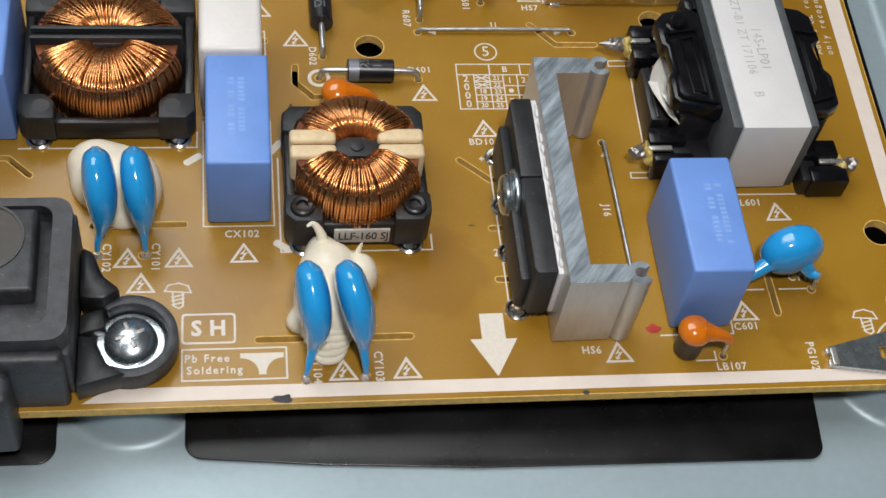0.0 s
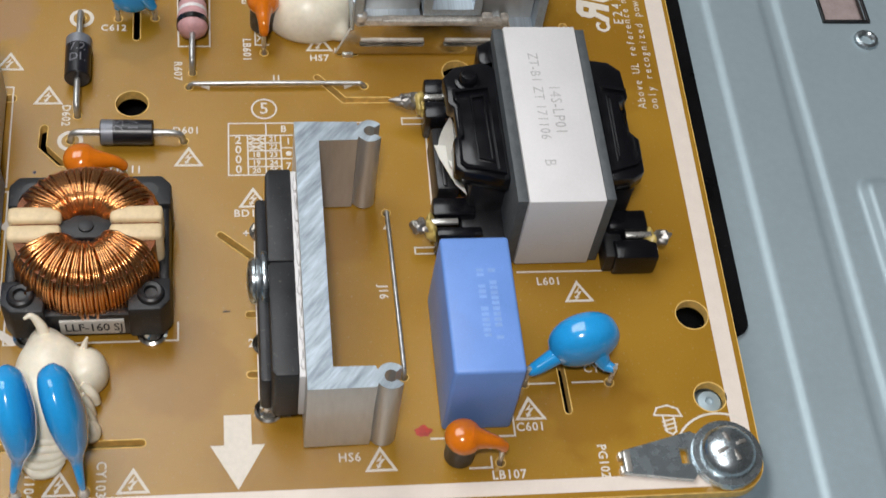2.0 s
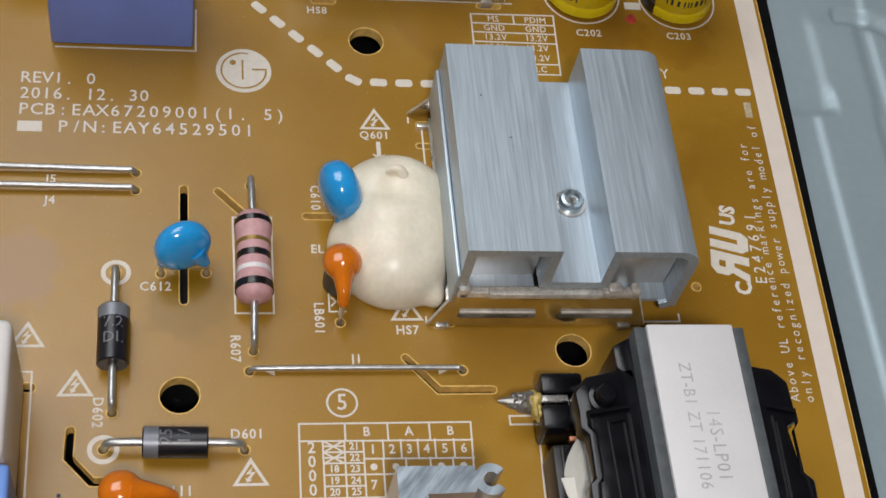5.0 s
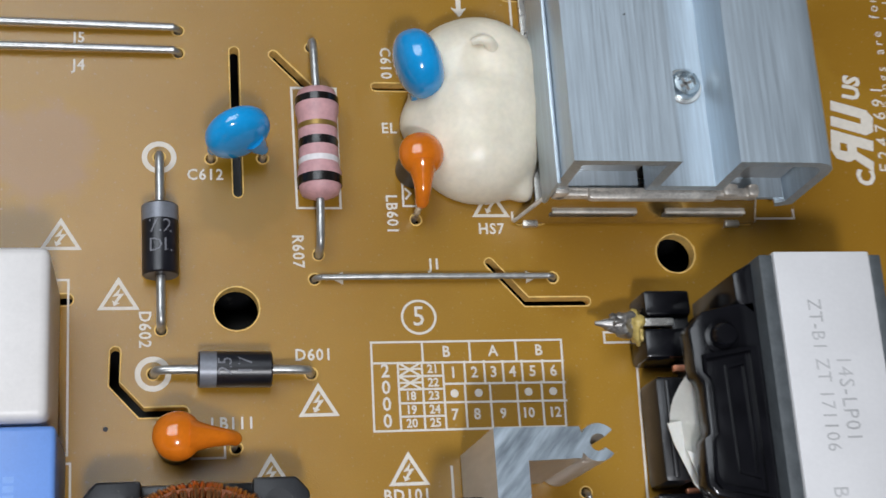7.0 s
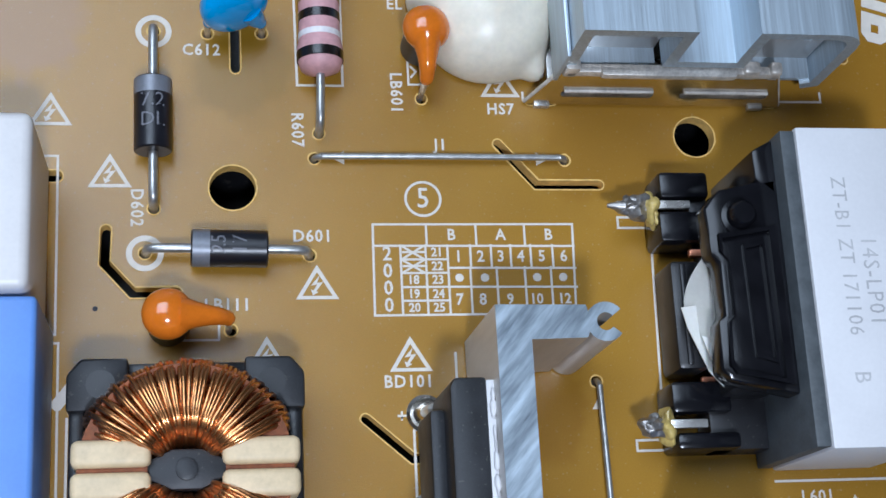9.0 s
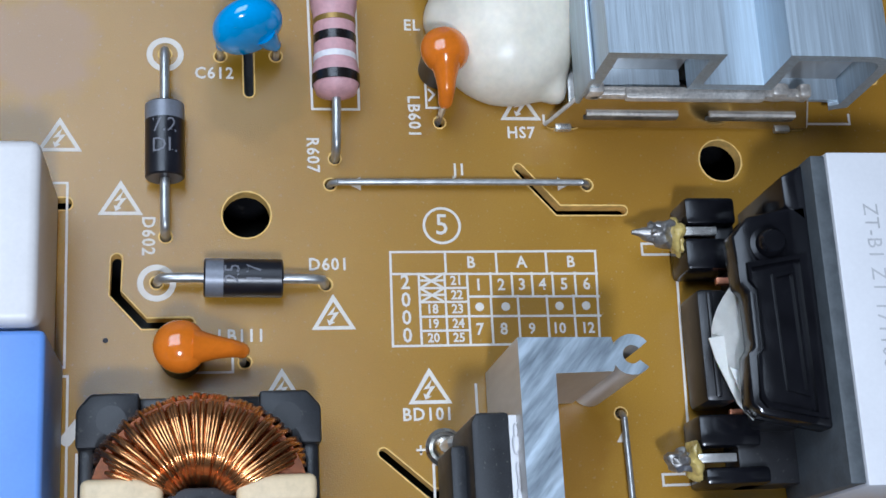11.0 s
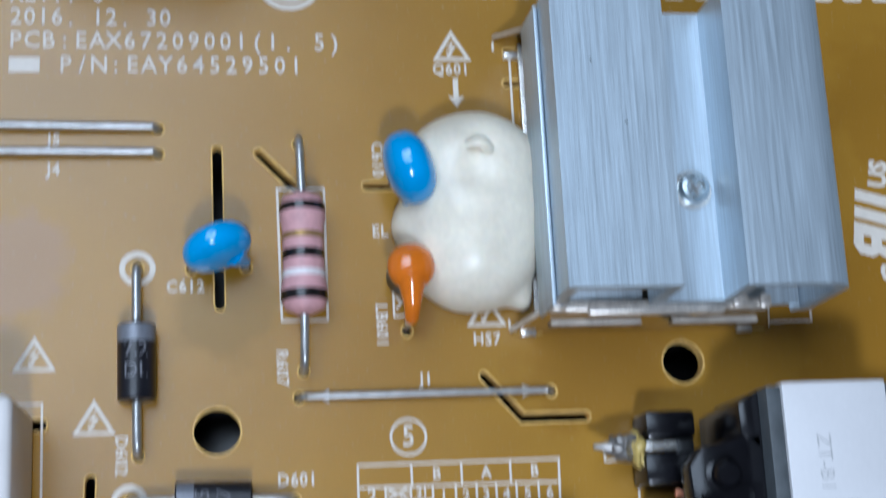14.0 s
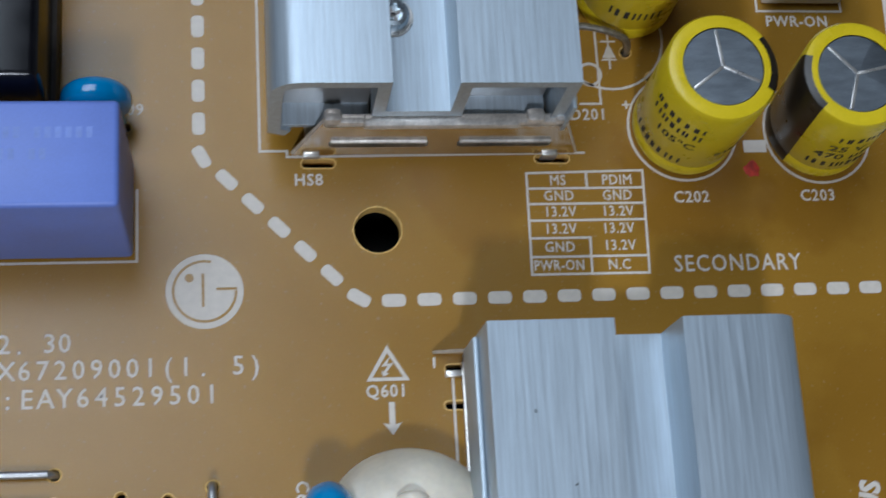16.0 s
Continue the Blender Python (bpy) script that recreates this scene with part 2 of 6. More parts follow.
def prism(points, z0, z1, bevel=0.0, m=None, seg=2):
    """A polygon in the plan, pulled up from z0 to z1."""
    bm = bmesh.new()
    low = [bm.verts.new((x, y, z0)) for x, y in points]
    top = [bm.verts.new((x, y, z1)) for x, y in points]
    bm.faces.new(low[::-1])
    bm.faces.new(top)
    for i in range(len(points)):
        j = (i + 1) % len(points)
        bm.faces.new((low[i], low[j], top[j], top[i]))
    bmesh.ops.recalc_face_normals(bm, faces=bm.faces)
    if bevel:
        bmesh.ops.bevel(bm, geom=bm.edges[:], offset=bevel, segments=seg, profile=0.5, affect="EDGES")
    if m:
        bm.transform(m)
    return bm


def tube(points, radius, seg=10, caps=True):
    """A round bar along points; radius is a number or one for each point."""
    pts = [Vector(p) for p in points]
    rad = radius if isinstance(radius, (list, tuple)) else [radius] * len(pts)
    bm = bmesh.new()
    rings, ref = [], None
    for i, p in enumerate(pts):
        d = (pts[min(i + 1, len(pts) - 1)] - pts[max(i - 1, 0)]).normalized()
        if ref is None:
            ref = Vector((0, 0, 1)) if abs(d.z) < 0.9 else Vector((1, 0, 0))
        u = d.cross(ref).normalized()
        v = u.cross(d).normalized()
        ref = v
        rings.append([bm.verts.new(p + (u * math.cos(a) + v * math.sin(a)) * rad[i]) for a in (TAU * k / seg for k in range(seg))])
    for a, b in zip(rings, rings[1:]):
        for k in range(seg):
            bm.faces.new((a[k], a[(k + 1) % seg], b[(k + 1) % seg], b[k]))
    if caps:
        bm.faces.new(rings[0][::-1])
        bm.faces.new(rings[-1])
    return bm


def smooth_path(points, n=6):
    """Catmull-Rom points through the given ones."""
    pts = [Vector(p) for p in points]
    pts = [2 * pts[0] - pts[1], *pts, 2 * pts[-1] - pts[-2]]
    out = []
    for a, b, c, d in zip(pts, pts[1:], pts[2:], pts[3:]):
        for k in range(n):
            t = k / n
            out.append(0.5 * (2 * b + (c - a) * t + (2 * a - 5 * b + 4 * c - d) * t * t + (3 * b - a - 3 * c + d) * t ** 3))
    return out + [pts[-2]]


def lathe(profile, seg=32, m=None):
    """Turns (radius, height) pairs round the z axis."""
    bm = bmesh.new()
    rings = []
    for r, z in profile:
        rings.append([bm.verts.new((0, 0, z))] if r < 1e-6 else
                     [bm.verts.new((r * math.cos(TAU * k / seg), r * math.sin(TAU * k / seg), z)) for k in range(seg)])
    for a, b in zip(rings, rings[1:]):
        for k in range(seg):
            j = (k + 1) % seg
            if len(a) == 1 and len(b) > 1:
                bm.faces.new((a[0], b[j], b[k]))
            elif len(b) == 1 and len(a) > 1:
                bm.faces.new((a[k], a[j], b[0]))
            elif len(a) > 1:
                bm.faces.new((a[k], a[j], b[j], b[k]))
    if m:
        bm.transform(m)
    return bm


def blob(x, y, z, rx, ry, rz, lump=0.0, freq=0.3, sub=4, m=None, seed=0.0, floor=None):
    bm = bmesh.new()
    bmesh.ops.create_icosphere(bm, subdivisions=sub, radius=1)
    for v in bm.verts:
        k = 1 + lump * noise.noise(Vector((v.co.x * rx * freq + seed, v.co.y * ry * freq + seed * 2, v.co.z * rz * freq)))
        v.co = Vector((v.co.x * rx, v.co.y * ry, v.co.z * rz)) * k
    if m:
        bm.transform(m)
    bm.transform(Matrix.Translation((x, y, z)))
    if floor is not None:
        for v in bm.verts:
            v.co.z = max(v.co.z, floor)
    return bm


def mound(x, y, lumps, dents=(), sub=5, sharp=7.0, wrinkle=0.012):
    """One smooth body that wraps several overlapping ellipsoids, seen from a middle point; flat on the board."""
    bm = bmesh.new()
    bmesh.ops.create_icosphere(bm, subdivisions=sub, radius=1)
    c0 = Vector((x, y, 1.0))
    for v in bm.verts:
        d = v.co.normalized()
        best = []
        for a, b, c, ra, rb, rc in lumps:
            o = Vector(((c0.x - a) / ra, (c0.y - b) / rb, (c0.z - c) / rc))
            w = Vector((d.x / ra, d.y / rb, d.z / rc))
            A, B, C = w.dot(w), o.dot(w), o.dot(o) - 1
            disc = B * B - A * C
            if disc > 0:
                best.append(max(0.0, (-B + math.sqrt(disc)) / A))
        r = max(best) if best else 0.5
        r = math.log(sum(math.exp(sharp * (q - r) / 2) for q in best) or 1) * 2 / sharp + r
        r *= 1 + wrinkle * noise.noise(d * 3.0 + Vector((x, y, 0)))
        v.co = c0 + d * r
    for v in bm.verts:
        for a, b, r, deep in dents:
            if v.co.z > 1.5:
                q = math.hypot(v.co.x - a, v.co.y - b) / r
                v.co.z -= deep * math.exp(-q * q)
        v.co.z = max(v.co.z, 0.02)
    bmesh.ops.smooth_vert(bm, verts=bm.verts, factor=0.5, use_axis_x=True, use_axis_y=True, use_axis_z=True)
    bmesh.ops.smooth_vert(bm, verts=bm.verts, factor=0.5, use_axis_x=True, use_axis_y=True, use_axis_z=True)
    return bm


def arc(cx, cy, r, a0, a1, n=10):
    return [(cx + r * math.cos(radians(a0 + (a1 - a0) * k / n)), cy + r * math.sin(radians(a0 + (a1 - a0) * k / n))) for k in range(n + 1)]


def rounded(x0, x1, y0, y1, r, n=6):
    return arc(x1 - r, y1 - r, r, 0, 90, n) + arc(x0 + r, y1 - r, r, 90, 180, n) + arc(x0 + r, y0 + r, r, 180, 270, n) + arc(x1 - r, y0 + r, r, 270, 360, n)


def slot(points, width):
    """The outline of a milled slot of that width along points."""
    p = [Vector((*q, 0)) for q in points]
    left, right = [], []
    for i, q in enumerate(p):
        d0 = (q - p[i - 1]).normalized() if i else (p[1] - q).normalized()
        d1 = (p[i + 1] - q).normalized() if i + 1 < len(p) else d0
        t = (d0 + d1).normalized()
        k = width / 2 / max(0.5, t.dot(d0))
        nrm = Vector((-t.y, t.x, 0))
        left.append((q + nrm * k)[:2])
        right.append((q - nrm * k)[:2])
    d = (p[-1] - p[-2]).normalized()
    a = math.degrees(math.atan2(d.y, d.x))
    end = arc(p[-1].x, p[-1].y, width / 2, a - 90, a + 90, 6)[1:-1]
    d = (p[0] - p[1]).normalized()
    a = math.degrees(math.atan2(d.y, d.x))
    begin = arc(p[0].x, p[0].y, width / 2, a - 90, a + 90, 6)[1:-1]
    return right + end + left[::-1] + begin


def filled(loops, z0, z1):
    """A flat plate with holes, from closed outlines in the plan, as a mesh in metres."""
    cu = bpy.data.curves.new("plate", "CURVE")
    cu.dimensions, cu.fill_mode, cu.extrude = "2D", "BOTH", (z1 - z0) / 2 * MM
    for loop in loops:
        sp = cu.splines.new("POLY")
        sp.points.add(len(loop) - 1)
        sp.points.foreach_set("co", [c for x, y in loop for c in (x * MM, y * MM, 0, 1)])
        sp.use_cyclic_u = True
    return curve_mesh(cu, (z0 + z1) / 2)


def curve_mesh(cu, z, m=None):
    ob = new("temporary", cu)
    dg = bpy.context.evaluated_depsgraph_get()
    me = bpy.data.meshes.new_from_object(ob.evaluated_get(dg))
    me.materials.clear()
    me.transform((m or Matrix.Identity(4)) if m else Matrix.Translation((0, 0, z * MM)))
    bpy.data.objects.remove(ob)
    bpy.data.curves.remove(cu)
    return me


def text_mesh(words, size, spacing=1.0, thick=0.0):
    """Writing in the built-in font, size = height of capitals in millimetres, its middle at the origin."""
    cu = bpy.data.curves.new("writing", "FONT")
    cu.body, cu.size, cu.align_x, cu.align_y = words, size * MM / 0.69, "CENTER", "CENTER"
    cu.space_character, cu.offset, cu.resolution_u = spacing, thick * MM, 2
    return curve_mesh(cu, 0, Matrix.Identity(4))

# ---------------------------------------------------------------- the room that closes the place
# never in view; the wall grey sets how much fill light bounces back
room = box(-2000, 2000, -2000, 2000, -60, 2300)
for f in room.faces:
    f.normal_flip()
part("wall_room", room, WALL, angle=0)
tagged(bpy.data.objects["wall_room"], "unseen plain walls and ceiling, grey set for bounced light", "wall", kind="structure")

# ---------------------------------------------------------------- television back sheet under the board
STANDOFFS = [(-43.5, -57.5), (66.5, -59.0)]


def step(a, b, x):
    t = min(1, max(0, (x - a) / (b - a)))
    return t * t * (3 - 2 * t)


def sheet_height(x, y):
    z = -9.0
    x = x - 0.014 * y
    rib = step(82.7, 84.0, x) * (1 - step(92.2, 93.5, x))
    if y > 47:
        rib = step(84.8, 86.9, x) * (1 - step(92.4, 94.3, x)) * (1 - step(63, 67, y))
    z += 0.42 * rib
    z += 0.42 * step(94.8, 96.1, x)
    x = x + 0.014 * y
    z -= 0.45 * step(46.0, 47.4, y) * (1 - step(87, 88, x)) * step(74, 76, x) * (1 - step(49.5, 52, y)) * 1.0
    for cx, cy in STANDOFFS:
        d = math.hypot(x - cx, y - cy)
        z += 7.3 * (1 - step(4.6, 9.5, d))
    # pressed pad on the right-hand field
    px, py = abs(x - 105.5) - 3.2, abs(y + 25) - 11.0
    d = math.hypot(max(px, 0), max(py, 0))
    z += 1.3 * (1 - step(0.6, 2.4, d))
    # curved pressed groove
    g = math.hypot(x - 92.0, y - 52.0)
    if x > 91:
        z -= 0.9 * (1 - step(0.6, 1.6, abs(g - 13.5))) * step(45, 49, y)
    return z


def grid_lines(lo, hi, fine_lo, fine_hi, fine, coarse):
    out, v = [], lo
    while v < hi:
        out.append(v)
        v += fine if fine_lo <= v < fine_hi else coarse
    return out + [hi]


xs = grid_lines(-200, 200, -56, 116, 0.5, 12)
ys = grid_lines(-160, 190, -78, 78, 0.8, 12)
co = [(x * MM, y * MM, sheet_height(x, y) * MM) for y in ys for x in xs]
nx = len(xs)
hole = lambda x, y: 103.4 < x < 110.6 and 20.6 < y < 29.0
quads = [(j * nx + i, j * nx + i + 1, (j + 1) * nx + i + 1, (j + 1) * nx + i) for j in range(len(ys) - 1) for i in range(nx - 1)
         if not hole((xs[i] + xs[i + 1]) / 2, (ys[j] + ys[j + 1]) / 2)]
me = bpy.data.meshes.new("ground")
me.from_pydata(co, [], quads)
chassis = part_mesh("ground", me, CHASSIS, angle=60)
tagged(chassis, "pale galvanised steel back sheet with pressed ribs", "back panel", kind="structure")
# plain pinkish grey plate below the opening
part("recess", box(102.8, 111.2, 20, 29.6, -11.2, -10.6), PINKISH_GREY, chassis, "pinkish grey floor of a punched opening")
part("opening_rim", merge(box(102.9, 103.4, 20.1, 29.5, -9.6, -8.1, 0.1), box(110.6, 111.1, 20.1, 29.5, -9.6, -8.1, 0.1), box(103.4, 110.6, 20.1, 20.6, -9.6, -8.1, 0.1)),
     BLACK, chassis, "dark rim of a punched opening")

# black plastic sheets lying between the board and the back sheet
sheet_main = [(-36.4, -60), *arc(-33.9, -66.5, 2.6, 180, 255, 8), (-18, -70.6), (3, -71.9), (30, -72.3), *arc(50.6, -70.4, 2.2, -95, 0, 8), (53.6, -58),
              (58, -50), (72, -41), *arc(75.3, -36.4, 2.2, -60, 0, 6), (78.2, -10), (79.1, 26), (80.9, 72), (82.4, 120), (-36.4, 120)]
bl = thing("insulation_sheet", 0, 0, -8.9, "black plastic insulating sheet lying under the circuit board", "insulation sheet")
part("sheet", prism(sheet_main, -8.7, -8.3, 0.1), BLACK_SHEET, bl)
bl = thing("insulation_sheet", -70, 0, -8.9, "black plastic insulating sheet with a rounded corner under the inlet", "insulation sheet")
part("sheet", prism([*arc(-55.9, -66.4, 2.5, 270, 360, 8), (-53.4, 120), (-110, 120), (-110, -68.9)], -8.7, -8.3, 0.1), BLACK_SHEET, bl)
riv = thing("rivet", 109.4, 16.4, -8.4, "small hollow steel rivet in the back sheet", "rivet")
part("head", lathe([(2.1, -8.6), (1.9, -8.1), (1.4, -7.95), (1.0, -8.3), (0.8, -8.7), (0, -8.75)], 24, Matrix.Translation((109.4, 16.4, 0))), STEEL, riv)

# ---------------------------------------------------------------- circuit board
board = thing("circuit_board", 0, 0, -1.6, "amber brown power supply circuit board with white printing", "circuit board", kind="structure")


def edge_x(y):
    return 72.85 + 0.024 * y


HOLES = []           # milled slots and drilled holes through the board


def circle(x, y, r, n=20):
    return [(x + r * math.cos(TAU * k / n), y + r * math.sin(TAU * k / n)) for k in range(n)]


for x, y, r in ((-7.9, -3.0, 2.25), (38.9, 2.6, 2.15), (16.45, 49.7, 2.3), (66.4, -40.0, 2.2), (66.4, -52.4, 2.1)):
    HOLES.append(circle(x, y, r, 32))
for pts, w in (([(18.3, 1.7), (22.0, -2.6), (28.4, -2.6)], 0.95), ([(-19.7, -7.2), (-19.8, -10.4), (-17.2, -13.3), (-13.2, -13.3)], 1.0),
               ([(-7.6, 25.2), (-7.5, 9.3)], 1.0), ([(-3.5, 24.9), (0.0, 21.2)], 0.9), ([(7.3, 21.4), (12.0, 21.4)], 0.9),
               ([(22.4, 32.5), (25.6, 32.5)], 0.8), ([(4.1, -25.6), (8.4, -29.4), (9.8, -29.4)], 0.95), ([(7.6, -38.1), (11, -38.1)], 0.9),
               ([(7.6, -46.9), (11, -46.9)], 0.9), ([(47.3, -47.2), (47.5, -53.6)], 0.9), ([(-26.4, -55.8), (-5.7, -55.8)], 0.95),
               ([(-49, -36.6), (-36.4, -36.6)], 0.95), ([(-64, -24.5), (-61.4, -24.5), (-58.2, -27.6)], 0.9), ([(-26.0, -1.9), (-24.3, -1.9)], 1.2),
               ([(9.8, 56.5), (12.2, 56.5)], 0.9), ([(32.8, 56.8), (35.4, 56.8)], 0.9), ([(22.6, 36.0), (25.0, 36.0)], 0.8),
               ([(21.8, 6.3), (24.2, 6.3)], 0.8), ([(45.2, 6.3), (47.6, 6.3)], 0.8), ([(-9.0, 60.3), (-7.2, 60.3)], 1.0)):
    HOLES.append(slot(pts, w))
for x, y in ((0, 0), (25, 0), (26.5, -22.5), (26.9, -48), (-15.4, 13.1), (-15.3, -5.1), (-16.1, -9.5), (-0.7, -9.8), (-10.2, 13), (-4.9, 13.1), (0.5, 25.8),
             (0.5, 2.6), (10.8, 6.4), (-8.2, -17), (37.9, -60.4), (42.3, -49.6), (53.4, -49.8), (-20.2, -62.2), (-12.2, -61.8), (-48.1, -41.4), (-42, -41.7),
             (-13.4, 27.4), (-13.4, 24.8), (42.6, 68.2), (56.2, 11.6), (45.0, 65.4)):
    HOLES.append(circle(x, y, 0.58, 14))
CX, CY, CR = edge_x(-61.4) - 4.2, -61.4, 4.2
outer_edge = [(-100, -65.45), *arc(CX, CY, CR, -90, 0, 12), (edge_x(110), 110)]
outline = outer_edge + [(-100, 110)]
part_mesh("laminate", filled([outline, *HOLES], -1.6, 0.0), BOARD, board, angle=30)
# pale milled rims round holes and slots
for loop in HOLES:
    rims = bmesh.new()
    c = Vector((sum(p[0] for p in loop) / len(loop), sum(p[1] for p in loop) / len(loop)))
    n = len(loop)
    inn, mid, low = [], [], []
    area = sum(a[0] * b[1] - a[1] * b[0] for a, b in zip(loop, loop[1:] + loop[:1]))
    sgn = 1 if area > 0 else -1
    for i in range(n):
        a, b = Vector(loop[i - 1]), Vector(loop[(i + 1) % n])
        d = (b - a).normalized() if (b - a).length > 1e-6 else Vector((1, 0))
        nr = Vector((d.y, -d.x)) * sgn
        p = Vector(loop[i])
        jit = 0.10 * noise.noise(Vector((p.x * 1.7, p.y * 1.7, 0)))
        inn.append(rims.verts.new((*(p - nr * 0.03), -1.58)))
        mid.append(rims.verts.new((*(p - nr * 0.03), 0.03)))
        low.append(rims.verts.new((*(p + nr * (0.12 + 0.8 * jit)), 0.03)))
    for i in range(n):
        j = (i + 1) % n
        rims.faces.new((inn[i], inn[j], mid[j], mid[i]))
        rims.faces.new((mid[i], mid[j], low[j], low[i]))
    part("milled_rim", rims, BOARD_EDGE, board)
rim = [(-100, -65.57), *arc(CX, CY, CR + 0.12, -90, 0, 12), (edge_x(110) + 0.12, 110)]
strip = bmesh.new()
for (a, b), (c, d) in zip(zip(outer_edge, outer_edge[1:]), zip(rim, rim[1:])):
    for lo, hi in ((-1.6, -0.02),):
        v = [strip.verts.new((*q, z)) for z in (lo, hi) for q in (a, b, d, c)]
        strip.faces.new((v[4], v[5], v[6], v[7]))
        strip.faces.new((v[3], v[2], v[6], v[7]))
        strip.faces.new((v[0], v[1], v[2], v[3]))
bmesh.ops.remove_doubles(strip, verts=strip.verts, dist=0.001)
part("cut_edge", strip, BOARD_EDGE, board, "pale sawn edge", angle=30)


def print_plate(name, loops, mat=SILK, z=0.03, label=""):
    return part_mesh(name, filled(loops, z - 0.02, z), mat, board, label, angle=0)


def strokes(name, lines, width=0.32, mat=SILK, z=0.03, m=None):
    """Printed lines: each a list of points, drawn with flat ends."""
    bm = bmesh.new()
    for line in lines:
        for a, b in zip(line, line[1:]):
            z += 0.0015
            a, b = Vector((*a, z)), Vector((*b, z))
            d = (b - a).normalized() * width / 2
            nn = Vector((-d.y, d.x, 0))
            bm.faces.new([bm.verts.new(v) for v in (a - d - nn, b + d - nn, b + d + nn, a - d + nn)])
    if m:
        bm.transform(m)
    return part(name, bm, mat, board, angle=0)


def writing(words, x, y, size=1.25, turn=0, spacing=1.12, mat=SILK, z=0.036, thick=0.035, stretch=0.93):
    me = text_mesh(words, size, spacing, thick)
    me.transform(Matrix.Translation((x * MM, y * MM, z * MM)) @ pose(0, 0, 0, 0, 0, turn) @ Matrix.Diagonal((stretch, 1, 1, 1)))
    return part_mesh("printed_text", me, mat, board, angle=0)


def mono(words, x, y, pitch, size=1.75, turn=0.0, thick=0.015, squash=0.95):
    """Evenly pitched lettering; x, y is the middle of the first letter."""
    bm = bmesh.new()
    for k, ch in enumerate(words):
        if ch == " ":
            continue
        me = text_mesh(ch, size, 1.0, thick)
        low = min(v.co.y for v in me.vertices)
        drop = -size / 2 * MM - low if ch in "." else 0.0
        me.transform(pose(0, 0, 0, 0, 0, turn) @ Matrix.Translation((k * pitch * MM, drop, 0)) @ Matrix.Diagonal((squash, 1, 1, 1)))
        me.transform(Matrix.Translation((x * MM, y * MM, 0.034 * MM)))
        bm.from_mesh(me)
        bpy.data.meshes.remove(me)
    me = bpy.data.meshes.new("printed_text")
    bm.to_mesh(me)
    bm.free()
    return part_mesh("printed_text", me, SILK, board, angle=0)


# white border print along the edges
part("printed_border", prism([(-49.4, -64.7), (CX, -64.85), (CX, -63.0), (-46, -62.6)], 0.0, 0.03), BORDER, board, angle=0)
part("printed_border", prism([(edge_x(CY) - 3.1, CY), (edge_x(CY) - 0.8, CY), (edge_x(110) - 0.3, 110), (edge_x(110) - 3.5, 110)], 0.0, 0.03), BORDER, board, angle=0)
part("printed_border", prism(arc(CX, CY, CR - 0.78, -90, 0, 10) + arc(CX, CY, CR - 3.0, 0, -90, 10), 0.0, 0.031), BORDER, board, angle=0)
strokes("printed_line", [arc(66.6, -61.0, 6.2, 62, 160, 14)], 0.3)


def warning(x, y, s=1.0):
    """Printed triangle with a flash; x, y is its upper corner."""
    h, w, b = 3.4 * s, 2.05 * s, 0.3
    outer = [(x, y), (x - w, y - h), (x + w, y - h)]
    inner = [(x, y - 0.75 * s), (x - w + 0.6 * s, y - h + 0.33 * s), (x + w - 0.6 * s, y - h + 0.33 * s)]
    bolt = [(0.25, -1.05), (-0.6, -2.05), (0.0, -1.95), (-0.38, -2.55), (-0.62, -2.4), (-0.45, -3.02), (0.12, -2.7), (-0.12, -2.62), (0.55, -1.72), (-0.02, -1.8)]
    print_plate("warning_triangle", [outer, inner, [(x + a * s, y + c * s) for a, c in bolt]])


for x, y in ((16.8, 38.4), (8.6, -17.8), (-0.05, -10.7), (42.5, -51.3), (51.4, -34.1), (23.1, -57.5), (-6.6, -59.0), (-15.2, -59.0), (-37.1, -40.4), (-44.1, -40.3),
             (-42.2, -44.5), (-28.1, -39.8), (-19.4, 0.4), (-4.9, -17.6), (18.9, 10.1), (-25.0, 6.6)):
    warning(x, y)
for words, x, y, turn in (("Q601", 16.6, 34.0, 0), ("D601", -0.4, -7.9, 0), ("D602", -16.9, -5.0, -90), ("C612", -10.8, 11.2, 0), ("R607", -1.6, 3.0, -90), ("J1", 12.5, 1.5, 0),
                          ("LB601", 8.3, 7.0, -90), ("EL", 8.5, 16.6, 0), ("HS7", 18.8, 5.35, 0), ("BD101", 8.3, -22.2, 0), ("LB111", -8.5, -14.6, 0), ("C610", 8.5, 24.2, -90),
                          ("CX102", -28.3, -38.4, 0), ("CY102", -47.0, -42.0, -90), ("CY101", -40.3, -42.0, -90), ("CY104", -18.7, -60.4, -90), ("CY103", -10.4, -60.4, -90),
                          ("HS6", 19.3, -58.9, 0), ("C601", 42.3, -55.7, 0), ("LB107", 38.8, -62.1, 0), ("PG102", 50.9, -60.8, -90), ("J16", 25.2, -35.2, -90),
                          ("CY107", 52.7, -47.7, 0), ("L601", 47.6, -34.2, 0), ("C202", 48.0, 52.6, 0), ("C203", 61.2, 52.6, 0), ("D201", 38.2, 61.4, 0), ("HS8", 10.0, 54.8, 0),
                          ("PWR-ON", 61.4, 71.7, 0), ("09", -6.4, 62.1, 0), ("J5", -23.5, 26.3, 0), ("J4", -23.5, 23.2, 0)):
    writing(words, x, y, 1.15 if words != "SECONDARY" else 1.8, turn)
for words, x, y in (("2", 8.3, -34.2), ("2", 7.8, -42.4), ("1", 8.0, -52.2), ("+", 7.5, -25.5), ("+", 42.2, 62.4)):
    writing(words, x, y, 1.2)
writing("SECONDARY", 52.0, 45.7, 1.66, 0, 1.14, thick=0.02, stretch=0.84)
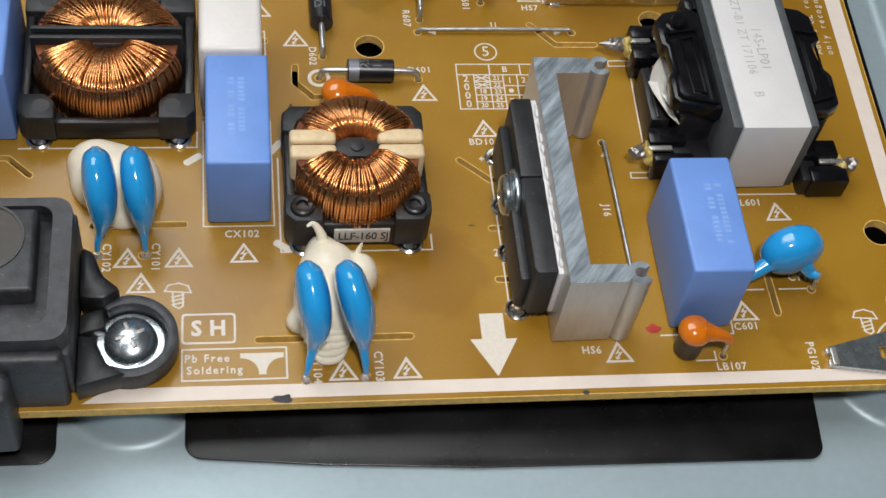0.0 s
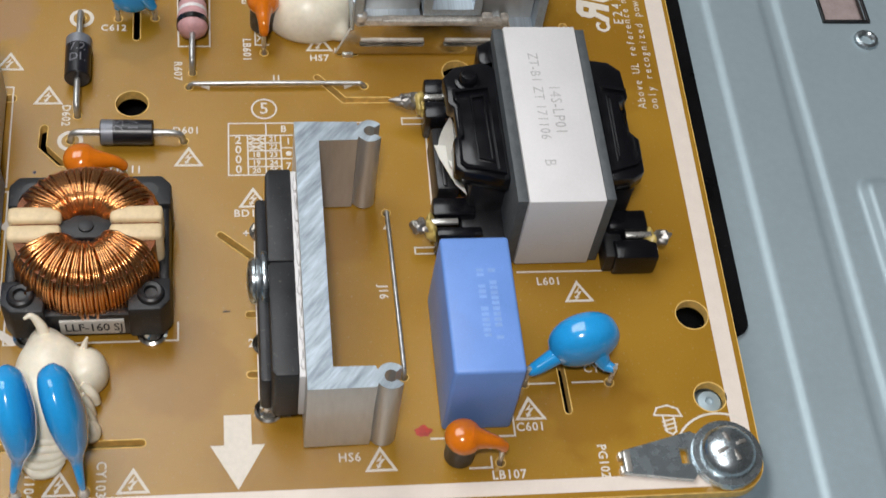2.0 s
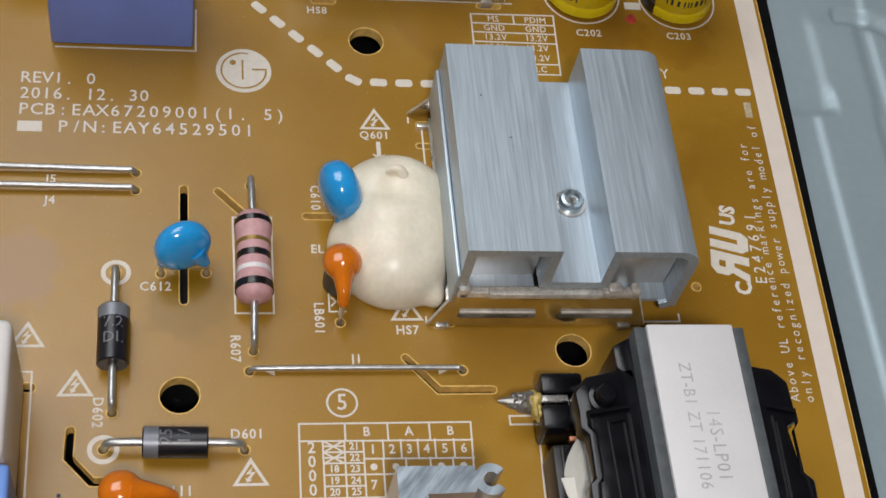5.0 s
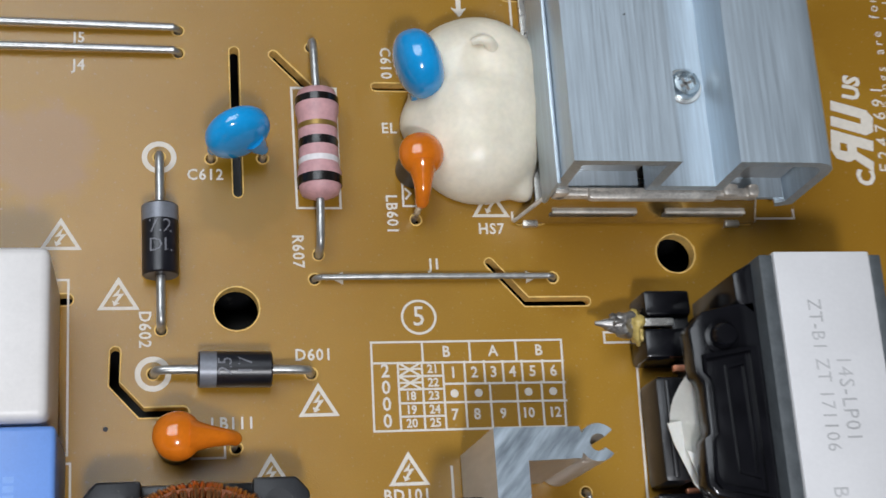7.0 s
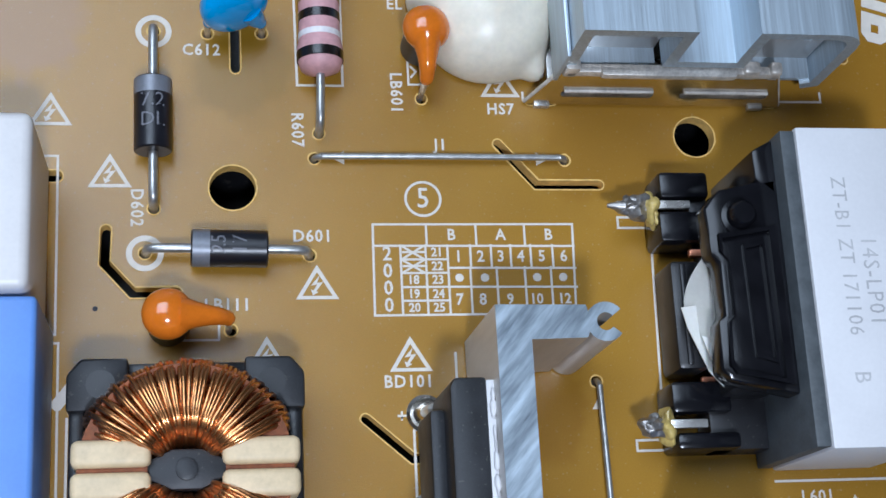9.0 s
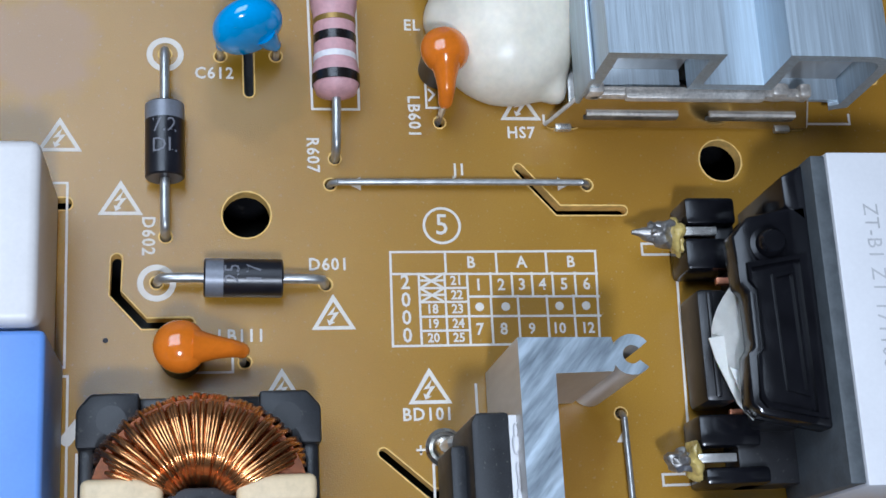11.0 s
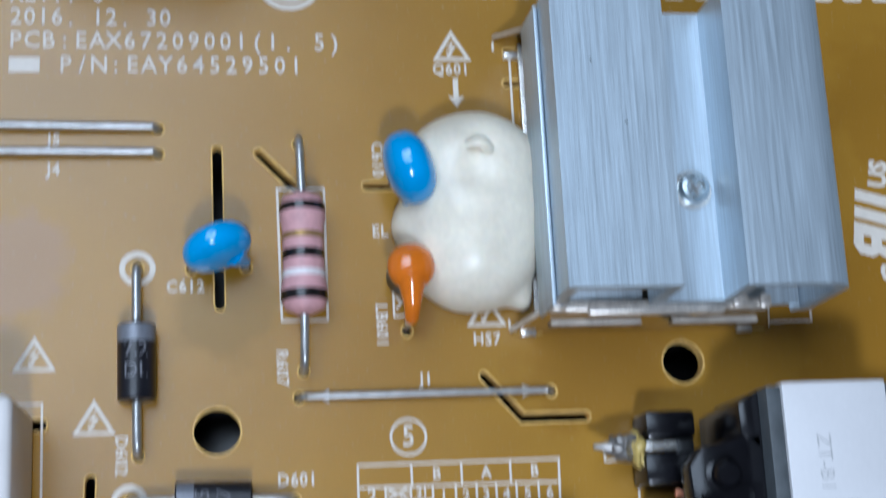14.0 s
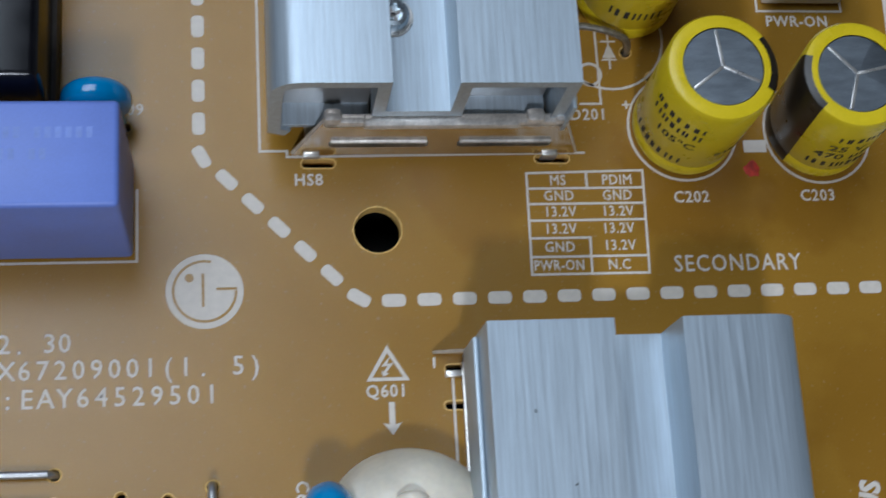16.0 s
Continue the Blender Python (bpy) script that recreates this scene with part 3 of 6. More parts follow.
mono("REV1. 0", -27.4, 41.8, 1.34)
mono("2016. 12. 30", -27.4, 39.3, 1.34)
mono("PCB:EAX67209001(1. 5)", -27.4, 36.8, 1.60)
mono("P/N:EAY64529501", -22.5, 34.2, 1.645)
print_plate("printed_bar", [[(-28.0, 33.4), (-25.0, 33.4), (-25.0, 35.0), (-28.0, 35.0)]], SILK)
mono("E247691", 65.2, 12.6, 1.6, 1.5, 87.5)
mono("Above UL reference markings are for", 66.0, -4.0, 1.11, 1.2, 88.6, 0.0)
mono("only recognized power supply model of", 67.8, -4.2, 1.14, 1.2, 88.5, 0.0)
print_plate("printed_bar", [[(68.4, 38.6), (69.4, 38.6), (69.5, 41.2), (68.5, 41.2)]], SILK_FAINT)
writing("US", 62.5, 22.4, 1.9, 80, 1.0, thick=0.12)
writing("C", 62.6, 11.4, 2.0, 82, 1.0, thick=0.12)
# recognition mark, as plain bold shapes
lean = Matrix.Translation((61.5, 16.6, 0)) @ pose(0, 0, 0, 0, 0, 82) @ Matrix(((1.06, 0.16, 0, 0), (0, 1.22, 0, 0), (0, 0, 1, 0), (0, 0, 0, 1)))
for loops in ([[(-3.6, -2.2), (-2.4, -2.2), (-1.75, -0.55), (-1.2, -0.55), (-1.2, -2.2), (0.0, -2.2), (0.0, 2.0), (-2.4, 2.0), (-3.2, 1.4), (-3.2, 0.2), (-2.7, -0.35)], [(-1.2, 0.4), (-2.1, 0.4), (-2.1, 1.1), (-1.2, 1.1)]],
              [[(0.45, 2.0), (1.6, 2.0), (1.6, -1.0), (2.25, -1.0), (2.25, 2.0), (3.4, 2.0), (3.4, -1.5), (2.8, -2.2), (1.05, -2.2), (0.45, -1.5)]]):
    print_plate("approval_mark", [[tuple((lean @ Vector((u, v, 0)))[:2]) for u, v in loop] for loop in loops])

# production table
tb = []
X0, X1, Y0, Y1 = 5.45, 25.3, -6.7, -15.75
tb += [[(X0, Y0), (X1, Y0), (X1 - 0.25, Y1), (X0 - 0.1, Y1), (X0, Y0)], [(X0, -8.85), (X1, -8.95)]]
tb += [[(x, Y0), (x, -8.85)] for x in (10.65, 15.55, 20.4)]
tb += [[(x, -8.85), (x, Y1)] for x in (8.05, 10.5, 12.65)]
tb += [[(x, -8.85), (x, -11.1)] for x in (14.9, 16.95, 18.9, 20.9, 23.1)]
tb += [[(12.65, -11.1), (X1, -11.2)], [(12.6, -13.0), (X1, -13.1)], [(14.8, -11.1), (14.8, Y1)], [(17.4, -11.1), (17.4, Y1)], [(20.2, -11.1), (20.2, Y1)], [(22.8, -11.1), (22.8, Y1)]]
tb += [[(8.05, y), (12.65, y)] for y in (-10.25, -11.6, -13.0, -14.35)]
strokes("printed_table", tb, 0.22)
for words, x, y, s in (("B", 13.1, -7.8, 1.1), ("A", 18.0, -7.8, 1.1), ("B", 22.8, -7.8, 1.1), ("1", 13.7, -10.0, 1.1), ("2", 15.9, -10.0, 1.1), ("3", 17.9, -10.0, 1.1), ("4", 19.9, -10.0, 1.1),
                       ("5", 22.0, -10.0, 1.1), ("6", 24.2, -10.0, 1.1), ("7", 13.6, -14.3, 1.1), ("8", 15.9, -14.3, 1.1), ("9", 18.6, -14.3, 1.0), ("10", 21.2, -14.3, 1.0), ("12", 24.0, -14.3, 1.0),
                       ("21", 11.6, -9.55, 0.85), ("22", 11.6, -10.95, 0.85), ("23", 11.6, -12.3, 0.85), ("24", 11.6, -13.7, 0.85), ("25", 11.6, -15.05, 0.85),
                       ("18", 9.2, -12.3, 0.85), ("19", 9.2, -13.7, 0.85), ("20", 9.2, -15.05, 0.85), ("2", 6.75, -9.7, 1.35), ("0", 6.75, -11.4, 1.35), ("0", 6.75, -13.1, 1.35), ("0", 6.75, -14.8, 1.35)):
    writing(words, x, y, s, 0, 1.0)
strokes("printed_cross", [[(8.2, -8.9), (10.3, -10.2)], [(10.3, -8.9), (8.2, -10.2)], [(8.2, -10.3), (10.3, -11.55)], [(10.3, -10.3), (8.2, -11.55)], [(8.3, -9.5), (10.3, -9.5)], [(8.3, -10.9), (10.3, -10.9)]], 0.22)
for x in (13.7, 16.2, 21.4, 24.0):
    print_plate("printed_dot", [circle(x, -12.1, 0.42, 14)])
print_plate("printed_ring", [circle(10.5, -4.1, 1.85, 36), circle(10.5, -4.1, 1.6, 36)])
writing("5", 10.5, -4.1, 2.0, 0, 1.0, thick=0.02)

# connector table of the low-voltage side
tb = [[(31.4, 55.3), (43.2, 55.5), (42.95, 44.95), (31.25, 44.95), (31.4, 55.3)]]
tb += [[(31.4, y), (43.1, y)] for y in (53.7, 52.1, 50.4)] + [[(31.3, 48.6), (37.3, 48.6), (37.2, 44.95)], [(31.3, 46.7), (43.0, 46.7)], [(37.4, 55.4), (37.4, 53.7)]]
strokes("printed_table", tb, 0.24)
for words, x, y in (("MS", 34.5, 54.5), ("PDIM", 40.5, 54.5), ("GND", 34.5, 52.9), ("GND", 40.4, 52.9), ("13.2V", 34.5, 51.25), ("13.2V", 40.3, 51.25), ("13.2V", 34.4, 49.5), ("13.2V", 40.2, 49.5),
                    ("GND", 34.2, 47.65), ("13.2V", 40.2, 47.75), ("PWR-ON", 34.0, 45.8), ("N.C", 40.0, 45.8)):
    writing(words, x, y, 1.02, 0, 1.08, thick=0.02, stretch=0.80 if len(words) > 5 else 0.88)
# dashed isolation line, each dash a rounded bar
DASHES = [(-0.4, 60.7 + 3.4 * k, 90) for k in range(8)] + [(-0.15, 57.3, 118), *[(2.2 + 2.43 * k, 54.95 - 2.41 * k, 135) for k in range(5)], (14.4, 43.05, 150)]
DASHES += [(17.7 + 3.41 * k, 42.72 + 0.018 * k, 0) for k in range(16)]
for x, y, a in DASHES:
    loop = [(q.x, q.y) for q in (Matrix.Translation((x, y, 0)) @ pose(0, 0, 0, 0, 0, a) @ Vector((u, v, 0)) for u, v in rounded(-1.15, 1.15, -0.62, 0.62, 0.45, 4))]
    part("printed_dash", prism(loop, 0.0, 0.03), SILK, board, angle=0)
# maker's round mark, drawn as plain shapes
print_plate("round_mark", [circle(0, 44.0, 3.6, 48)], SILK)
strokes("round_mark", [arc(0, 44.0, 2.9, 80, 358, 30), [(2.9, 44.2), (1.2, 44.2)], [(-0.15, 45.6), (-0.15, 42.6)]], 0.24, BOARD, 0.05)
print_plate("round_mark", [circle(-1.4, 45.3, 0.42, 16)], BOARD, 0.055)
# box notices near the lower edge
print_plate("printed_frame", [rounded(-36.7, -29.4, -56.2, -51.4, 0.5), rounded(-36.4, -29.7, -55.9, -51.7, 0.4)])
writing("S H", -33.05, -53.85, 2.3, 0, 1.05, thick=0.12)
print_plate("printed_frame", [rounded(-36.7, -22.6, -61.9, -56.9, 0.1), rounded(-36.45, -22.85, -61.65, -57.15, 0.1)])
writing("Pb Free", -33.3, -58.5, 1.15, 0, 1.25)
writing("Soldering", -32.3, -60.3, 1.15, 0, 1.25)
print_plate("printed_mark", [[(-28.9, -57.8), (-23.1, -57.8), (-23.1, -58.5), *arc(-23.1, -60.9, 2.35, 90, 180, 8), (-25.45, -61.1), (-26.45, -61.1), *arc(-28.8, -60.9, 2.35, 0, 90, 8), (-28.9, -58.5)]])
# arrows
print_plate("printed_arrow", [[(4.15, -52.5), (7.5, -52.5), (7.5, -56.6), (9.1, -56.6), (5.8, -62.5), (2.5, -56.6), (4.15, -56.6)]])
print_plate("printed_arrow", [[(16.75, 33.0), (17.3, 33.0), (17.3, 30.9), (17.9, 31.1), (17.05, 29.9), (16.15, 31.1), (16.75, 30.9)]])
for x, s in ((1.6, 1), (23.4, -1)):
    print_plate("printed_arrow", [[(x, 0.1), (x + 1.3 * s, 0.78), (x + 1.3 * s, -0.58)]])
print_plate("printed_arrow", [[(26.5, -24.2), (27.1, -25.2), (25.9, -25.2)]])
for cx, cy in ((-37.2, -48.2), (60.3, -55.2)):
    strokes("printed_screw_sign", [[(cx - 1.8, cy + 0.5), (cx - 1.3, cy + 1.5), (cx + 0.1, cy + 1.8), (cx + 1.4, cy + 1.3), (cx + 1.8, cy + 0.2), (cx - 1.8, cy + 0.5)],
                                   [(cx - 0.7, cy + 0.3), (cx - 0.5, cy - 1.9), (cx + 0.2, cy - 2.3), (cx + 0.7, cy - 1.9), (cx + 0.7, cy + 0.2)],
                                   [(cx - 0.8, cy - 0.5), (cx + 0.8, cy - 0.1)], [(cx - 0.8, cy - 1.1), (cx + 0.8, cy - 0.7)], [(cx - 0.7, cy - 1.7), (cx + 0.8, cy - 1.3)]], 0.24)
# outlines of parts
print_plate("printed_ring", [circle(-15.4, 13.1, 1.75, 30), circle(-15.4, 13.1, 1.2, 30)])
print_plate("printed_ring", [circle(-16.1, -9.5, 1.75, 30), circle(-16.1, -9.5, 1.2, 30)])
strokes("printed_outline", [[(-1.7, 21.1), (3.0, 21.1), (3.0, 7.65), (-1.5, 7.65), (-1.7, 21.1)]], 0.24)
strokes("printed_outline", [[(9.6, 10.5), (9.6, 7.9), (11.5, 7.9)], [(9.9, 9.8), (10.4, 9.3), (9.9, 8.7)]], 0.22)
strokes("printed_outline", [[(-12.5, -17.9), (-9.3, -17.9), (-9.3, -16.0)]], 0.22)
strokes("printed_outline", [[(-33.8, -17.2), (-24.1, -17.2), (-24.2, 0.1), (-33.8, 0.1)]], 0.22)
strokes("printed_outline", [[(-33.7, -37.0), (-23.7, -37.0), (-23.8, -18.0), (-33.7, -18.0), (-33.7, -37.0)]], 0.22)
strokes("printed_outline", [[(33.3, -7.0), (32.8, -27.0)], [(33.4, -6.0), (30.0, -6.0), (30.0, -7.1), (33.3, -7.1)], [(34.0, -28.3), (30.0, -28.3), (30.0, -29.3), (34.0, -29.3)], [(43.5, -32.6), (61.8, -32.7), (61.7, -31.8)],
                            [(60.9, -28.6), (63.5, -28.6), (63.5, -29.6), (60.9, -29.6)], [(62.0, -8.5), (63.0, -8.5), (63.0, -9.8), (62.0, -9.8)]], 0.24)
strokes("printed_outline", [[(21.2, 7.2), (21.2, 6.4), (53.1, 6.6), (53.1, 7.6)], [(21.2, 37.0), (21.2, 36.2)], [(22.9, 35.5), (22.9, 25.0)]], 0.24)
strokes("printed_outline", [[(5.4, 76), (5.4, 57.8), (8.0, 57.8), (8.0, 57.2), (37.4, 57.4)], [(39.6, 76), (39.6, 62.6), (37.5, 62.6)]], 0.24)
strokes("printed_outline", [[(-24, 47.0), (-6.2, 47.0), (-6.2, 54)], [(57.2, 76), (57.2, 72.9), (66.4, 72.9), (66.4, 76)]], 0.24)
strokes("printed_outline", [[(29.6, -56.8), (40.2, -56.8), (40.2, -54)], [(36.8, -59.6), (36.8, -61.0), (34.0, -61.0)], [(42.8, -49.6), (46.2, -49.6)], [(48.6, -49.6), (52.6, -49.6)]], 0.24)
strokes("printed_outline", [[(12.3, -50.5), (12.3, -52.9), (10.2, -52.9)], [(12.9, -19.5), (12.9, -23)], [(8.6, -26), (8.6, -52)], [(-22.9, -25), (-22.9, -41.6), (-1.4, -41.6), (-1.4, -39)], [(-60, -22.8), (-34.6, -22.8), (-34.6, -20)], [(-61, -21), (-61, -10)]], 0.24)
strokes("printed_outline", [[(40.9, 70.2), (40.9, 66.5)], [(40.2, 69.4), (41.6, 69.4)], [(40.2, 67.4), (41.6, 67.4)]], 0.2)
print_plate("printed_mark", [[(40.9, 69.2), (40.2, 67.6), (41.6, 67.6)]])
print_plate("printed_ring", [circle(38.7, 65.8, 1.3, 24), circle(38.7, 65.8, 1.0, 24)])
print_plate("printed_bar", [[(54.0, 57.3), (56.4, 57.3), (56.4, 58.6), (54.0, 58.6)]])
for x, y, a, ln in ((-23.2, -22.9, 52, 3.0), (-22.6, -40.6, -35, 3.0), (-35.2, -25.0, 35, 3.0)):
    loop = [(q.x, q.y) for q in (Matrix.Translation((x, y, 0)) @ pose(0, 0, 0, 0, 0, a) @ Vector((u, v, 0)) for u, v in rounded(-ln / 2, ln / 2, -0.55, 0.55, 0.4, 4))]
    part("printed_dash", prism(loop, 0.0, 0.032), SILK, board, angle=0)
for x, y in ((47.8, 60.0), (62.0, 59.6), (41.0, 69.8)):
    print_plate("printed_ring", [circle(x, y, 5.75, 40), circle(x, y, 5.5, 40)])
# ink spots and burn marks
part("red_spot", blob(28.7, -55.7, 0.0, 1.1, 0.7, 0.03, 0.5, 2.0, 3, floor=0.0), RED_DOT, board)
part("red_spot", blob(54.7, 55.5, 0.0, 0.9, 0.75, 0.05, 0.5, 2.0, 3, floor=0.0), RED_DOT, board)
part("dark_spot", blob(-23.2, -64.9, 0.0, 1.5, 0.7, 0.06, 0.6, 1.0, 3), INK, board)
part("dark_spot", blob(17.4, -65.4, 0.0, 0.5, 0.35, 0.05, 0.6, 1.0, 2), INK, board)
part("dark_fleck", box(4.3, 5.2, -37.62, -37.45, 0, 0.06, m=None), INK, board)
part("dark_fleck", blob(-20.6, -14.8, 0, 0.25, 0.25, 0.06, 0.3, 1, 2), INK, board)

# ---------------------------------------------------------------- heatsink with rectifier
def on_axis(x, y, z, to):
    """Pose that turns the z axis of a part towards a direction."""
    return Matrix.Translation((x, y, z)) @ Vector(to).to_track_quat("Z", "Y").to_matrix().to_4x4()


hs = thing("heatsink", 20, -38, 0, "U-shaped sawn aluminium heatsink standing on the board", "heatsink")
WEB0, WEB1, TOP = 14.6, 17.65, 15.1


def hook(cx, cy):
    """Screw channel at the end of an arm, open to the right."""
    pts = arc(cx, cy, 1.75, 150, 38, 8) + arc(cx, cy, 0.8, 38, 322, 14) + arc(cx, cy, 1.75, 322, 210, 8)
    return pts


profile = [(WEB0, -57.4), (22.6, -57.3), *hook(24.3, -55.9)[::-1], (22.6, -54.5), (WEB1, -54.5), (WEB1, -21.6), (22.6, -21.5), *hook(24.3, -20.1)[::-1], (22.6, -18.6), (WEB0, -18.5)]
bm = prism(profile, 0.3, TOP)
part("extrusion", bm, ALU_SIDE, hs, "smooth aluminium walls", angle=30)
me = filled([profile], TOP, TOP + 0.02)
part_mesh("sawn_face", me, ALU_CUT, hs, "saw-marked cut face", angle=0)
part("foot", box(15.2, 16.6, -56, -54.8, -1.5, 0.4), TIN, hs)
part("foot", box(15.2, 16.6, -21.2, -20, -1.5, 0.4), TIN, hs)

bd = thing("bridge_rectifier", 12, -39, 0, "black moulded bridge rectifier clamped against the heatsink", "rectifier")
body = merge(prism([(13.95, -24.3), (11.1, -24.3), (10.7, -25.1), (10.7, -38.3), (13.95, -38.3)], 2.4, 12.9, 0.35), prism([(13.95, -38.5), (10.7, -38.5), (10.7, -53.4), (11.1, -54.2), (13.95, -54.2)], 2.4, 12.9, 0.35),
             box(11.0, 13.9, -38.6, -38.2, 2.6, 12.5))
part("body", body, CHARCOAL, bd)
part("step", box(9.4, 10.9, -53.0, -26.4, 2.0, 9.4, 0.5), CHARCOAL, bd, "lower moulded step")
for y in (-25.3, -34.4, -42.6, -52.1):
    part("lead", tube([(11.6, y, 3.0), (10.7, y, 2.6), (10.4, y, 1.6), (10.4, y, -1.5)], 0.55, 8), TIN, bd)
    part("solder_fillet", lathe([(1.85, 0.02), (1.8, 0.3), (1.5, 0.5), (1.15, 0.4), (0.8, 0.75), (0.6, 1.2), (0, 1.3)], 24, Matrix.Translation((10.5, y, 0))), TIN_BRIGHT, bd, "shiny clinched eyelet")
part("thermal_paste", merge(box(13.9, 14.65, -54.3, -24.5, 3, 12.6, 0.15), *[blob(14.4, -26 - 1.4 * k + 0.4 * math.sin(k * 2.3), 12.8, 0.2 + 0.12 * math.sin(k * 1.7), 0.8, 0.3, 0.5, 1.0, 2, seed=k) for k in range(20)]),
     WHITE_TAPE, bd, "white thermal paste squeezed out")
scr = thing("screw", 8, -38.5, 9.5, "zinc-plated screw with washers holding the rectifier", "screw", "heatsink screws")
ax = on_axis(10.6, -38.6, 9.0, (-1, 0, 0))
part("washer", lathe([(0, 0), (3.5, 0), (3.6, 0.2), (3.6, 0.5), (3.5, 0.65), (0, 0.65)], 28, ax), STEEL, scr)
part("spring_washer", lathe([(0, 0.7), (3.0, 0.7), (3.05, 0.8), (3.05, 1.3), (2.9, 1.4), (0, 1.4)], 28, ax), STEEL, scr)
part("head", lathe([(0, 1.45), (2.9, 1.45), (2.9, 1.8), (2.6, 2.15), (1.8, 2.4), (0.9, 2.5), (0.7, 1.95), (0, 1.9)], 28, ax), STEEL, scr)
for ob in (hs, bd, scr):
    ob.location.x -= 0.8 * MM


# ---------------------------------------------------------------- box capacitors
def box_capacitor(x0, x1, y0, y1, h, label, mat=BLUE_BOX, print_rows=0, print_x=0.5, name="film_capacitor", bevel=0.5, print_len=0.6):
    ob = thing(name, (x0 + x1) / 2, (y0 + y1) / 2, 0, label, "capacitor", "box capacitors")
    bm = box(x0, x1, y0, y1, 0.15, h, bevel, 3)
    cx, cy = (x0 + x1) / 2, (y0 + y1) / 2
    for v in bm.verts:
        k = 1 - 0.012 * (v.co.z / h)
        v.co.x, v.co.y = cx + (v.co.x - cx) * k, cy + (v.co.y - cy) * k
    case = part("case", bm, mat, ob)
    part("resin_base", box(x0 + 0.4, x1 - 0.4, y0 + 0.4, y1 - 0.4, 0.0, 0.2), WHITE_BOX if mat is WHITE_BOX else BLUE_FILL, ob)
    rnd = random.Random(int(abs(x0) * 10))
    for k in range(print_rows):
        xx = x0 + (x1 - x0) * print_x + k * 1.45
        y = y0 + (y1 - y0) * (0.5 + print_len / 2)
        while y > y0 + (y1 - y0) * (0.5 - print_len / 2):
            ln = rnd.uniform(0.42, 0.58)
            part("printed_bar", box(xx - 0.45, xx + 0.45, y - ln, y, h - 0.01, h + 0.012), BLUE_PRINT, case, angle=0)
            y -= ln + (0.24 if rnd.random() < 0.8 else 1.2)
    for s in (-1, 1):
        part("lead", tube([(cx, cy + s * (y1 - y0) * 0.38, 0.4), (cx, cy + s * (y1 - y0) * 0.38, -1.5)], 0.4, 8), TIN, ob)
    return ob


box_capacitor(30.9, 39.7, -55.8, -36.4, 14.7, "blue box film capacitor beside the heatsink", print_rows=2, print_x=0.52, print_len=0.5)
box_capacitor(-33.1, -24.2, -36.6, -16.9, 14.1, "blue box film capacitor beside the wound choke", print_rows=2, print_x=0.40, print_len=0.55)
cap = box_capacitor(-24.6, -6.5, 47.3, 56.9, 16.0, "large blue box film capacitor, violet light cast painted in, by the dashed line", BLUE_BOX_CAST)
for x0, y, count in ((-17.8, 53.4, 11), (-18.2, 51.5, 7)):
    for k in range(count):
        if k != 4:
            part("printed_bar", box(x0 + 0.85 * k, x0 + 0.85 * k + 0.5, y, y + 1.0, 15.99, 16.012), BLUE_PRINT_CAST, cap, angle=0)
box_capacitor(-74.0, -60.2, -21.4, 0.0, 14.6, "blue box film capacitor next to the large choke")
box_capacitor(-34.0, -24.9, -16.7, -0.9, 14.6, "white plastic box capacitor behind the blue one", WHITE_BOX, bevel=0.9)


# ---------------------------------------------------------------- wound chokes
def turn_loop(r_in, r_out, h, wire, grow, skew):
    """One turn of wire round the ring section, at angle 0."""
    rm, rw = (r_in + r_out) / 2, (r_out - r_in) / 2
    loop = []
    for q in range(24):
        b = TAU * q / 24
        c, s = math.cos(b), math.sin(b)
        u = math.copysign(abs(c) ** 0.74, c) * (rw + grow * (1.0 if c > 0 else 1.5))
        w = math.copysign(abs(s) ** 0.74, s) * (h / 2 + grow * (1.1 if c > 0 else 1.5))
        aa = skew * s
        loop.append(((rm + u) * math.cos(aa), (rm + u) * math.sin(aa), w))
    return tube(loop + loop[:1], wire, 6, caps=False)


def winding(parent, cx, cy, zc, r_in, r_out, h, a0, a1, turns, wire, seed):
    rnd = random.Random(seed)
    meshes = []
    for layer in range(2):
        for v in range(5):
            bm = turn_loop(r_in, r_out, h, wire, 0.2 + 0.5 * layer + 0.07 * v, (-0.02, 0.0, 0.015, -0.01, 0.03)[v])
            bm.transform(Matrix.Scale(MM, 4))
            bmesh.ops.recalc_face_normals(bm, faces=bm.faces)
            me = bpy.data.meshes.new("wire_turn")
            bm.to_mesh(me)
            bm.free()
            me.materials.append(COPPER)
            me.polygons.foreach_set("use_smooth", [True] * len(me.polygons))
            meshes.append(me)
    for layer in range(2):
        for k in range(turns - 3 * layer):
            a = radians(a0 + (a1 - a0) * (k + 1.5 * layer + 0.5) / turns + rnd.uniform(-0.4, 0.4))
            ob = new("wire_turn", meshes[5 * layer + rnd.randrange(5)])
            ob.parent = parent
            ob.matrix_parent_inverse = Matrix.Translation(parent.location).inverted()
            ob.matrix_basis = Matrix.Translation((cx * MM, cy * MM, zc * MM)) @ Matrix.Rotation(a, 4, "Z")


